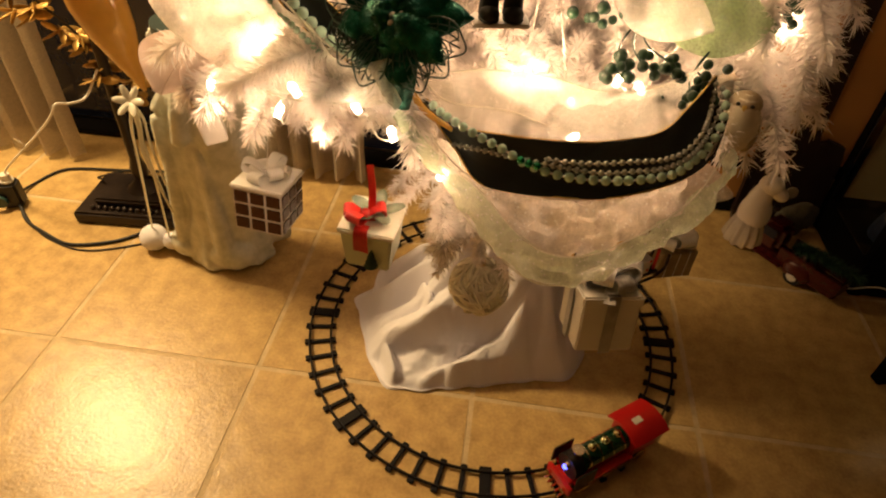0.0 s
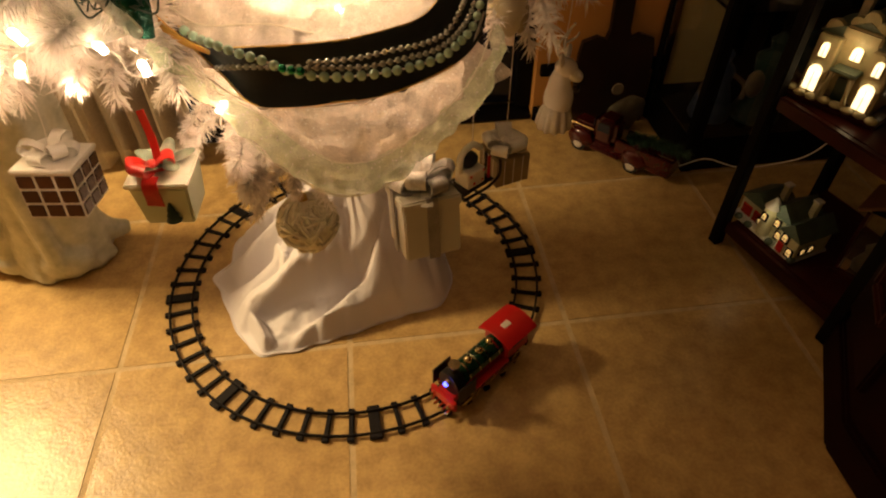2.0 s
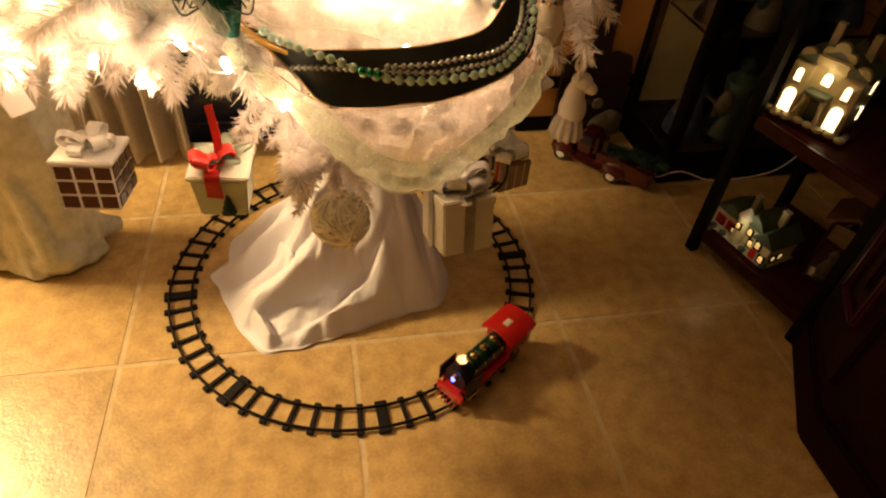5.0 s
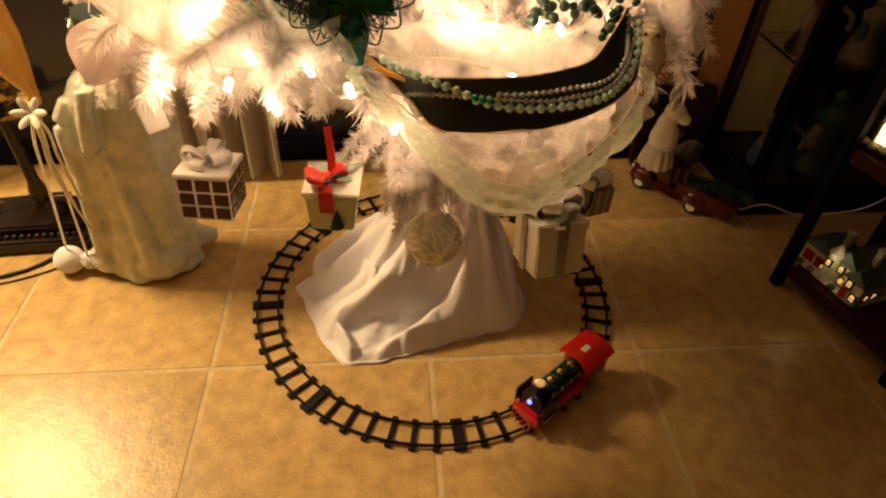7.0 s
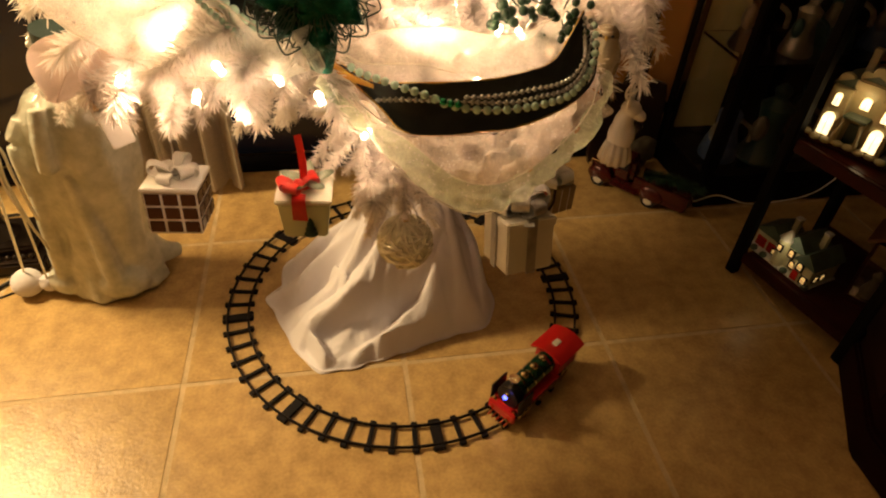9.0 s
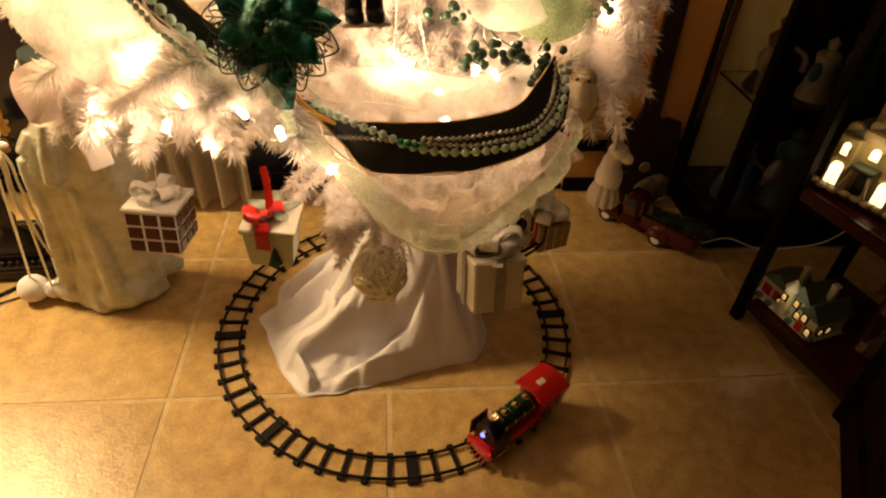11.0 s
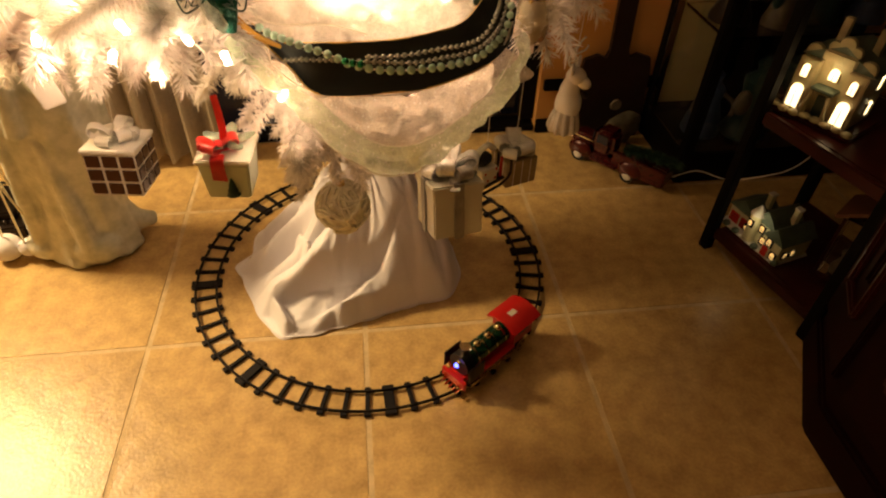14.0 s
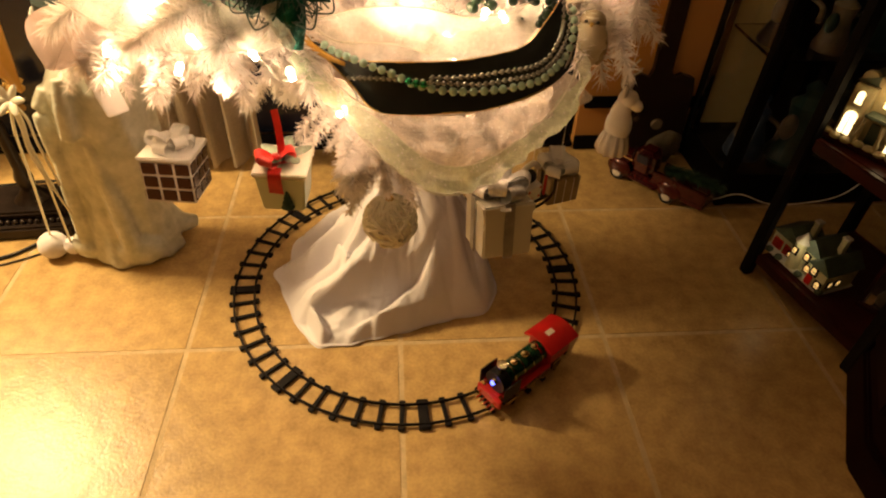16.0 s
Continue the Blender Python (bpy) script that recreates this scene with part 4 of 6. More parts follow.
def grid_box():
    root = thing("ornament_box", pose(0.112, -0.050, 0.459, -7, 2, -5) @ Matrix.Scale(0.94, 4), "white gift box ornament with copper window panes and bow", "ornament")
    S, H = 0.086, 0.074
    part("body", box(bmesh.new(), S - 0.006, S - 0.006, H, 0, 0, H / 2, 0.001), M_PEARLYWHITE, root)
    part("lid", box(bmesh.new(), S, S, 0.007, 0, 0, H + 0.0035, 0.0015), M_PEARLYWHITE, root)
    pane = box(bmesh.new(), 0.0222, 0.003, 0.0194, 0, 0, 0, 0.0008)
    first = None
    for side in range(4):
        for i in range(3):
            for k in range(3):
                m = pose(0, 0, 0, 0, 0, 90 * side) @ pose((i - 1) * 0.0265, -(S / 2 - 0.0028), 0.0135 + k * 0.0237)
                if first is None:
                    first = part("pane", pane, M_GRID, root, "copper foil pane")
                    first.matrix_basis = m
                else:
                    o = first.copy()
                    scene.collection.objects.link(o)
                    o.matrix_basis = m
    bow(root, H + 0.009, 0.043, 0.022, M_PEARLYWHITE, 6, flat=12)
    loop_hook(root, H + 0.02, 0.10)


grid_box()


def poinsettia_box():
    root = thing("ornament_box", pose(0.310, -0.192, 0.546, 1, 2, -4) @ Matrix.Scale(0.83, 4), "mint gift box ornament with red satin bow and painted tree", "ornament")
    b = bmesh.new()
    cyl(b, 0.046, 0.054, 0.068, pose(0, 0, 0, 0, 0, 45), 4)
    bmesh.ops.bevel(b, geom=list(b.edges), offset=0.003, segments=2, affect="EDGES")
    part("body", b, M_MINT, root)
    part("lid", box(bmesh.new(), 0.083, 0.083, 0.008, 0, 0, 0.072, 0.002), M_CREAM, root, "cream lid")
    for k in range(5):
        b = bmesh.new()
        ball(b, 0.019, 0.020, 0, 0, 1.25, 0.55, 0.14, 12, 7)
        p = part("leaf", b, M_SAGE, root, "silvery green leaf")
        p.matrix_basis = pose(0.004, 0.004, 0.081, 0, -14, 72 * k + 20)
    for a in (200, 250, 20):
        part("bow_loop", bow_loop(bmesh.new(), 0.034, 0.022, a, 30, 0.0014, (-0.008, -0.012, 0.080)), M_RED, root, "red satin loop")
    part("bow_knot", ball(bmesh.new(), 0.009, -0.008, -0.012, 0.086), M_RED, root, "red satin knot")
    part("ribbon_tail", strip(bmesh.new(), [(-0.016, -0.030, 0.082), (-0.016, -0.044, 0.076), (-0.016, -0.0455, 0.045)], [(0.004, -0.030, 0.082), (0.004, -0.044, 0.076), (0.006, -0.0455, 0.043)], 14, 4, 0, 0.0014), M_RED, root, "red satin tail")
    part("hanger", strip(bmesh.new(), [(-0.006, -0.006, 0.085), (-0.006, 0.0, 0.115), (-0.010, 0.004, 0.160)], [(0.005, -0.006, 0.085), (0.005, 0.0, 0.117), (0.000, 0.004, 0.163)], 14, 4, 0, 0.001), M_RED, root, "red satin hanger")
    # painted fir tree on the front: three stacked tiers
    b = bmesh.new()
    for k, (w, z) in enumerate(((0.022, 0.012), (0.017, 0.021), (0.012, 0.030))):
        cyl(b, w / 2, 0.001, 0.012, pose(0.008, -0.0375 - 0.05 * (z - 0.0) * 0.16, z, -6), 10)
    part("painted_tree", b, M_LEAF, root, "dark green painted tree")


poinsettia_box()


def silver_box(m, label):
    root = thing("ornament_box", m, label, "ornament")
    S, H = 0.074, 0.066
    part("body", box(bmesh.new(), S - 0.004, S - 0.004, H, 0, 0, H / 2, 0.002), M_CREAM, root)
    part("lid", box(bmesh.new(), S, S, 0.014, 0, 0, H + 0.004, 0.002), M_CREAM, root)
    for r in (0, 90):
        b = bmesh.new()
        for s in (-1, 1):
            box(b, 0.014, 0.0016, H + 0.014, 0, s * (S / 2 + 0.0006), (H + 0.012) / 2, 0.0004)
        box(b, 0.014, S + 0.002, 0.0016, 0, 0, H + 0.0118, 0.0004)
        p = part("ribbon_wrap", b, M_SILVERDARK, root, "silver glitter ribbon")
        p.matrix_basis = pose(0, 0, 0.0004 * (r > 0), 0, 0, r)
    bow(root, H + 0.013, 0.047, 0.024, M_SILVER, 8, label="silver glitter ribbon", flat=18)
    for a in (250, 300):
        part("bow_tail", strip(bmesh.new(), [(0, 0, H + 0.014), (0.02 * math.cos(radians(a)), 0.02 * math.sin(radians(a)), H + 0.018), (0.042 * math.cos(radians(a)), 0.042 * math.sin(radians(a)), H + 0.006)],
             [(0.012, 0.004, H + 0.014), (0.02 * math.cos(radians(a + 30)) + 0.004, 0.02 * math.sin(radians(a + 30)), H + 0.018), (0.044 * math.cos(radians(a + 18)), 0.044 * math.sin(radians(a + 18)), H + 0.006)], 10, 4, 0, 0.0012), M_SILVER, root, "silver glitter ribbon")
    loop_hook(root, H + 0.02, 0.10)
    return root


silver_box(pose(0.605, -0.192, 0.452, -13, 2.8, 13) @ Matrix.Scale(1.06, 4), "cream gift box ornament with silver glitter ribbon and bow")


def tan_box():
    root = thing("ornament_box", pose(0.802, 0.20, 0.252, 0, 0, 18), "tan plaid gift box ornament with cream fabric bow", "ornament")
    S, H = 0.074, 0.064
    m = mat("tan_plaid", (0.30, 0.23, 0.12), 0.6, 0, 0.3, 30, 0.2, 200)
    part("body", box(bmesh.new(), S, S, H, 0, 0, H / 2, 0.002), m, root)
    b = bmesh.new()
    for k in (-1, 0, 1):
        box(b, 0.0015, S + 0.0012, H - 0.004, k * 0.02, 0, H / 2)
        box(b, S + 0.0012, 0.0015, H - 0.006, 0, k * 0.02, H / 2)
    part("stripes", b, M_CREAM, root, "thin cream stripes")
    bow(root, H + 0.003, 0.052, 0.032, M_CREAM, 7, label="cream fabric loop", flat=16)
    loop_hook(root, H + 0.015, 0.36)


tan_box()


def sled():
    root = thing("sled_ornament", pose(0.715, 0.085, 0.315, 0, 0, 35), "cream sled ornament with dotted parcel and curved runners", "ornament")
    for y in (-0.018, 0.018):
        part("runner", tube(bmesh.new(), [(-0.035, y, 0), (0.03, y, 0), (0.055, y, 0.015), (0.055, y, 0.045)], 0.003, 6, 18), M_LAMPBASE, root, "dark wooden runner")
    part("seat", box(bmesh.new(), 0.075, 0.042, 0.005, 0, 0, 0.014, 0.001), M_LAMPBASE, root)
    p = part("parcel", box(bmesh.new(), 0.042, 0.036, 0.034, -0.004, 0, 0.034, 0.002), M_CREAM, root, "cream parcel with dark red dots")
    for x, y, z in ((-0.018, -0.0185, 0.044), (0.010, -0.0185, 0.026), (-0.010, -0.0185, 0.026), (0.012, -0.0185, 0.046)):
        part("dot", ball(bmesh.new(), 0.003, x, y, z, 1, 0.4, 1, 8, 6), M_RED, p)
    part("cushion", ball(bmesh.new(), 0.018, -0.005, 0.006, 0.064, 1.2, 1, 0.75, 12, 8), M_RUBBER, root, "black rounded cushion")
    part("rim", tube(bmesh.new(), [(-0.03, 0.0, 0.05), (-0.025, 0, 0.085), (0.0, 0, 0.095), (0.02, 0, 0.08)], 0.006, 7, 16), M_CREAM, root, "cream curved back")
    part("candle", cyl(bmesh.new(), 0.003, 0.003, 0.045, pose(0.032, -0.012, 0.016), 8), M_RED, root, "dark red stick")
    loop_hook(root, 0.09, 0.22)


sled()


def woven_ball():
    root = thing("ball_ornament", pose(0.446, -0.124, 0.447), "champagne glass ball ornament wrapped in glittering woven strands", "ornament")
    R = 0.0415
    part("ball", ball(bmesh.new(), R - 0.002, u=28, v=18), mat("champagne_foil", (0.86, 0.74, 0.52), 0.3, 0.0, 0.4, 60, 1.0, 260, coat=0.5), root)
    rr = random.Random(9)
    for k in range(64):
        n = Vector((rr.gauss(0, 1), rr.gauss(0, 1), rr.gauss(0, 1))).normalized()
        u = n.orthogonal().normalized()
        v = n.cross(u)
        off = rr.uniform(-0.75, 0.75)
        rad = math.sqrt(1 - off * off)
        a0, a1 = rr.uniform(0, 6.28), rr.uniform(1.2, 3.2)
        pts = []
        for j in range(7):
            a = a0 + a1 * j / 6
            pts.append((n * off + (u * math.cos(a) + v * math.sin(a)) * rad) * (R - 0.0004))
        part("strand", tube(bmesh.new(), pts, 0.0030, 5, 18), M_GOLDTHREAD, root)
    part("cap", cyl(bmesh.new(), 0.007, 0.006, 0.009, pose(0, 0, R - 0.002), 12), M_GOLDWIRE, root, "gold cap")
    loop_hook(root, R + 0.005, 0.10, 0.0008, M_GOLDWIRE)


woven_ball()


def bird():
    root = thing("bird_ornament", pose(0.722, -0.082, 0.720, 0, 0, 250) @ Matrix.Diagonal((1.02, 1.02, 0.86, 1)), "cream glass bird ornament clipped on a white branch", "ornament")
    b = bmesh.new()
    lathe(b, [(0.0, -0.045), (0.010, -0.040), (0.021, -0.022), (0.025, -0.002), (0.022, 0.014), (0.018, 0.024), (0.0165, 0.032), (0.013, 0.041), (0.006, 0.046), (0.0, 0.047)], 18)
    part("body", b, M_BIRD, root)
    part("beak", cyl(bmesh.new(), 0.004, 0.0005, 0.010, pose(0.013, 0, 0.033, 0, 95, 0), 8), M_GOLDWIRE, root, "small gold beak")
    brown = mat("bird_feather_brown", (0.24, 0.17, 0.09), 0.6, 0, 0.5, 60, 0.6, 220, col2=(0.50, 0.42, 0.27))
    part("crown", ball(bmesh.new(), 0.0172, -0.001, 0, 0.031, 1.02, 1.04, 0.95, 14, 9), brown, root, "mottled brown crown")
    for s in (-1, 1):
        part("wing", ball(bmesh.new(), 0.024, -0.003, s * 0.016, -0.010, 0.72, 0.40, 1.25, 14, 9, 0, 8), brown, root, "mottled brown wing")
        part("eye", ball(bmesh.new(), 0.0024, 0.0145, s * 0.0075, 0.036, u=8, v=6), M_RUBBER, root, "black eye")
    part("tail", box(bmesh.new(), 0.004, 0.018, 0.035, -0.012, 0, -0.050, 0.001, 0, 0, 18), M_PINK, root, "pinkish tail feather")


bird()


def reindeer():
    root = thing("reindeer_ornament", pose(0.832, 0.018, 0.480, 0, 0, -35) @ Matrix.Scale(0.98, 4), "frosted crystal reindeer bell ornament with ruffled skirt", "ornament")
    b = bmesh.new()
    seg = 88
    prof = ((0.025, 0.0), (0.028, 0.005), (0.027, 0.016), (0.024, 0.03), (0.019, 0.042))
    rings = []
    for r, z in prof:
        rings.append([b.verts.new((r * (1 + 0.10 * (1 - z / 0.05) * math.cos(11 * 2 * math.pi * i / seg)) * math.cos(2 * math.pi * i / seg), r * (1 + 0.10 * (1 - z / 0.05) * math.cos(11 * 2 * math.pi * i / seg)) * math.sin(2 * math.pi * i / seg), z)) for i in range(seg)])
    for p, q in zip(rings, rings[1:]):
        for i in range(seg):
            b.faces.new((p[i], p[(i + 1) % seg], q[(i + 1) % seg], q[i]))
    part("skirt", b, M_CRYSTAL, root, "ruffled clear crystal skirt")
    b = bmesh.new()
    ball(b, 0.0235, 0.002, 0, 0.052, 1.0, 0.9, 1.35, 16, 12)
    tube(b, [(0.002, 0, 0.060), (0.001, 0, 0.080), (0.005, 0, 0.098)], 0.0205, 12, 10, 0.0135)
    part("chest", b, M_PEARLYWHITE, root)
    b = bmesh.new()
    ball(b, 0.0155, 0.008, 0, 0.104, 1.15, 0.95, 1.0)
    ball(b, 0.0105, 0.023, 0, 0.096, 1.25, 0.95, 0.95, 14, 9, 0, 25, 0)
    part("head", b, M_PEARLYWHITE, root)
    for s in (-1, 1):
        part("ear", ball(bmesh.new(), 0.0085, 0.004, s * 0.014, 0.121, 0.5, 0.85, 1.7, 10, 6, s * -22), M_PEARLYWHITE, root)
        a = part("antler", tube(bmesh.new(), [(0.004, s * 0.007, 0.116), (-0.004, s * 0.016, 0.134), (0.000, s * 0.020, 0.153), (0.008, s * 0.017, 0.166)], 0.0028, 6, 14, 0.0018), M_CRYSTAL, root, "clear crystal antler")
        part("tine", tube(bmesh.new(), [(-0.003, s * 0.016, 0.134), (0.010, s * 0.021, 0.143), (0.014, s * 0.021, 0.152)], 0.0021, 6, 8, 0.0014), M_CRYSTAL, a)
    part("bell", ball(bmesh.new(), 0.006, 0.028, 0.0, 0.075), M_LAMPBASE, root, "small dark bell")
    loop_hook(root, 0.13, 0.14)


reindeer()


def small_white_box():
    root = thing("ornament_box", pose(0.082, -0.100, 0.632, 6, -8, 28) @ Matrix.Scale(0.82, 4) @ Matrix.Scale(1.0, 4), "small white gift box ornament with silver bow", "ornament")
    part("body", box(bmesh.new(), 0.036, 0.036, 0.060, 0, 0, 0.03, 0.002), M_PEARLYWHITE, root)
    part("lid", box(bmesh.new(), 0.040, 0.040, 0.010, 0, 0, 0.062, 0.002), M_PEARLYWHITE, root)
    bow(root, 0.067, 0.022, 0.012, M_SILVER, 5, label="silver bow", flat=25)
    loop_hook(root, 0.07, 0.07)


small_white_box()


def green_flower():
    root = thing("flower_pick", pose(0.345, -0.190, 0.850, 62, 0, -12) @ Matrix.Scale(0.88, 4), "emerald glitter flower pick with pierced dark green petals", "flower")
    rr = random.Random(2)
    for k in range(9):
        a = 360 * k / 9 + rr.uniform(-8, 8)
        L, W = 0.066 * rr.uniform(0.85, 1.1), 0.020
        b = bmesh.new()
        n = 10
        A, B = [], []
        for i in range(n):
            u = i / (n - 1)
            w = W * math.sin(math.pi * min(1, u * 0.93 + 0.05)) ** 0.7
            z = 0.010 + 0.016 * u - 0.030 * u * u
            A.append((0.006 + L * u, -w, z + 0.006 * math.sin(u * 9)))
            B.append((0.006 + L * u, w, z + 0.006 * math.sin(u * 8 + 1)))
        strip(b, A, B, 14, 6, 0.006, 0.001, 0.003, k * 3.1, 60)
        p = part("petal", b, M_EMERALD, root)
        p.matrix_basis = pose(0, 0, 0.004 * (k % 3), 0, 0, a)
    # pierced petals: outline and veins as fine wires
    for k, a in enumerate((322, 300, 344, 205, 226, 250, 180)):
        b = bmesh.new()
        L, W = 0.068, 0.021
        rim = [(0.012, 0, 0), (0.03, -W * 0.8, 0.003), (0.052, -W, 0.004), (0.068, -W * 0.5, 0.0), (L + 0.008, 0, -0.003), (0.068, W * 0.5, 0.0), (0.052, W, 0.004), (0.03, W * 0.8, 0.003), (0.012, 0, 0)]
        tube(b, rim, 0.0011, 4, 40)
        for t in (-0.75, -0.38, 0.0, 0.38, 0.75):
            tube(b, [(0.014, 0, 0), (0.036, t * W * 0.7, 0.003), (0.055, t * W, 0.002), (0.070 - 0.012 * abs(t), t * W * 0.8, 0)], 0.0009, 4, 10)
        for x in (0.034, 0.047, 0.060):
            w = W * (0.78 if x < 0.04 else 0.95 if x < 0.05 else 0.75)
            tube(b, [(x, -w, 0.003), (x + 0.004, -w * 0.5, 0.003), (x - 0.002, 0, 0.003), (x + 0.004, w * 0.5, 0.003), (x, w, 0.003)], 0.0008, 4, 14)
        p = part("pierced_petal", b, M_LACE, root, "pierced dark green petal")
        p.matrix_basis = pose(0.012 * math.cos(radians(a)), 0.012 * math.sin(radians(a)), 0.014, 0, 2, a) @ Matrix.Scale(0.95, 4)
    for k in range(8):
        part("stamen", ball(bmesh.new(), 0.0045, 0.011 * math.cos(k * 0.8), 0.011 * math.sin(k * 0.8), 0.022, u=8, v=6), M_EMERALD if k % 2 else M_SILVER, root)
    part("stem", tube(bmesh.new(), [(0, 0, 0.0), (0, 0.02, -0.03), (0, 0.05, -0.06)], 0.002, 5, 8), M_LACE, root)


green_flower()
# hanging emerald tail of the flower
ribbon("glitter_ribbon", "emerald glitter ribbon tail hanging from the flower", [(0.322, -0.212, 0.83), (0.328, -0.214, 0.80), (0.336, -0.208, 0.768)], [(0.366, -0.214, 0.83), (0.366, -0.216, 0.80), (0.358, -0.208, 0.765)], M_EMERALD, 0.006, 0.004, None, 20, 0.001)
ribbon("gold_ribbon", "short gold satin ribbon end above the velvet band", [(0.352, -0.172, 0.772), (0.372, -0.188, 0.758), (0.398, -0.206, 0.749)], [(0.350, -0.170, 0.758), (0.375, -0.190, 0.747), (0.402, -0.208, 0.744)], M_GOLDGLASS, 0.003, 0.0, None, 16, 0.001)


def hanging_boots():
    root = thing("boot_ornament", pose(0.438, -0.190, 0.858, 0, 0, 10), "black boot ornament with pale plate and green cuff", "ornament")
    for s in (-1, 1):
        b = bmesh.new()
        lathe(b, [(0.008, 0.0), (0.0095, 0.004), (0.0085, 0.02), (0.010, 0.055), (0.011, 0.06)], 14, pose(s * 0.011, 0, 0))
        ball(b, 0.0095, s * 0.011, -0.008, 0.006, 1, 1.3, 0.75, 10, 7)
        l = part("boot", b, M_RUBBER, root, "glossy black boot")
        part("sole", ball(bmesh.new(), 0.0098, s * 0.011, -0.006, 0.001, 1.02, 1.5, 0.28, 10, 6), M_RUBBER, l, "black sole")
    part("cuff", cyl(bmesh.new(), 0.023, 0.024, 0.02, pose(0, 0, 0.055), 16), M_LACE, root, "dark green cuff")
    part("plate", box(bmesh.new(), 0.052, 0.030, 0.004, 0, -0.004, -0.002, 0.0015), M_PEARLYWHITE, root, "white base plate")
    loop_hook(root, 0.07, 0.06)


hanging_boots()


def berry_spray(name, spots, label, material, r=0.0062):
    c = Vector(spots[0])
    root = thing(name, Matrix.Translation(c), label, "berries")
    rr = random.Random(len(spots))
    proto = None
    for p in spots:
        q = Vector(p) - c
        for k in range(9):
            d = Vector((rr.gauss(0, 0.009), rr.gauss(0, 0.006), rr.gauss(0, 0.008)))
            if proto is None:
                o = proto = part("berry", ball(bmesh.new(), r, u=10, v=7), material, root)
            else:
                o = proto.copy()
                scene.collection.objects.link(o)
            o.matrix_basis = Matrix.Translation(q + d) @ Matrix.Scale(rr.uniform(0.8, 1.15), 4)
        part("twig", tube(bmesh.new(), [q, q * 0.5 + Vector((0, 0.03, 0.01)), Vector((0.02, 0.06, 0.03))], 0.0012, 4, 8), M_LACE, root)
    return root


berry_spray("berry_spray", [(0.568, -0.118, 0.793), (0.595, -0.122, 0.792), (0.622, -0.124, 0.800)], "dark green berry spray resting on mesh ribbon", M_BERRY)
berry_spray("berry_spray", [(0.645, -0.140, 0.772), (0.655, -0.128, 0.790)], "dark green berry spray at the ribbon end", M_BERRY, 0.0052)
berry_spray("berry_spray", [(0.545, -0.075, 0.830), (0.585, -0.070, 0.842)], "dark green berry spray above the ribbon", M_BERRY)
berry_spray("berry_spray", [(0.746, -0.012, 0.822), (0.765, -0.005, 0.840), (0.735, -0.01, 0.850), (0.755, 0.0, 0.865)], "grey-green berry spray among white branches", M_BERRY, 0.0055)


def big_leaf(m, L, W, label, material):
    root = thing("leaf_pick", m, label, "leaf")
    A, B = [], []
    for i in range(12):
        u = i / 11
        w = W * math.sin(math.pi * (u * 0.94 + 0.03)) ** 0.8
        A.append((L * u, -w, 0.03 * u - 0.05 * u * u))
        B.append((L * u, w, 0.03 * u - 0.05 * u * u))
    part("blade", strip(bmesh.new(), A, B, 26, 9, 0.012, 0.0006, 0.004, L * 40, 40), material, root)
    part("midrib", tube(bmesh.new(), [(L * u, 0, 0.03 * u - 0.05 * u * u - 0.011) for u in (0, 0.3, 0.6, 0.95)], 0.0012, 5, 14), material, root)
    return root


big_leaf(pose(0.60, -0.05, 0.83, 58, 0, -8), 0.13, 0.042, "large pale green translucent leaf pick", M_GREENLEAF)
big_leaf(pose(0.55, -0.06, 0.855, 66, 10, -25), 0.11, 0.034, "cream mesh leaf pick beside berries", M_MESH)
big_leaf(pose(0.72, -0.05, 0.755, 40, 20, 190), 0.085, 0.022, "dusty pink leaf pick on a branch", M_PINK)
big_leaf(pose(0.075, -0.075, 0.755, 66, 40, 196), 0.085, 0.046, "dusty pink felt leaf lying over branches", M_PINK)
big_leaf(pose(0.115, -0.085, 0.748, 62, 46, 205), 0.080, 0.040, "second dusty pink felt leaf over branches", M_PINK)


def capsule_ornament():
    root = thing("drum_ornament", pose(0.016, -0.045, 0.722, 10, 12, 0), "dark green drum ornament with silver beads", "ornament")
    part("drum", cyl(bmesh.new(), 0.019, 0.021, 0.040, None, 20), M_DOORDARK, root)
    first = None
    for k in range(14):
        a = 2 * math.pi * k / 14
        if first is None:
            o = first = part("bead", ball(bmesh.new(), 0.0052, u=8, v=6), M_SILVER, root, "silver bead")
        else:
            o = first.copy()
            scene.collection.objects.link(o)
        o.location = (0.022 * math.cos(a), 0.022 * math.sin(a), 0.020)
    loop_hook(root, 0.04, 0.06)


capsule_ornament()


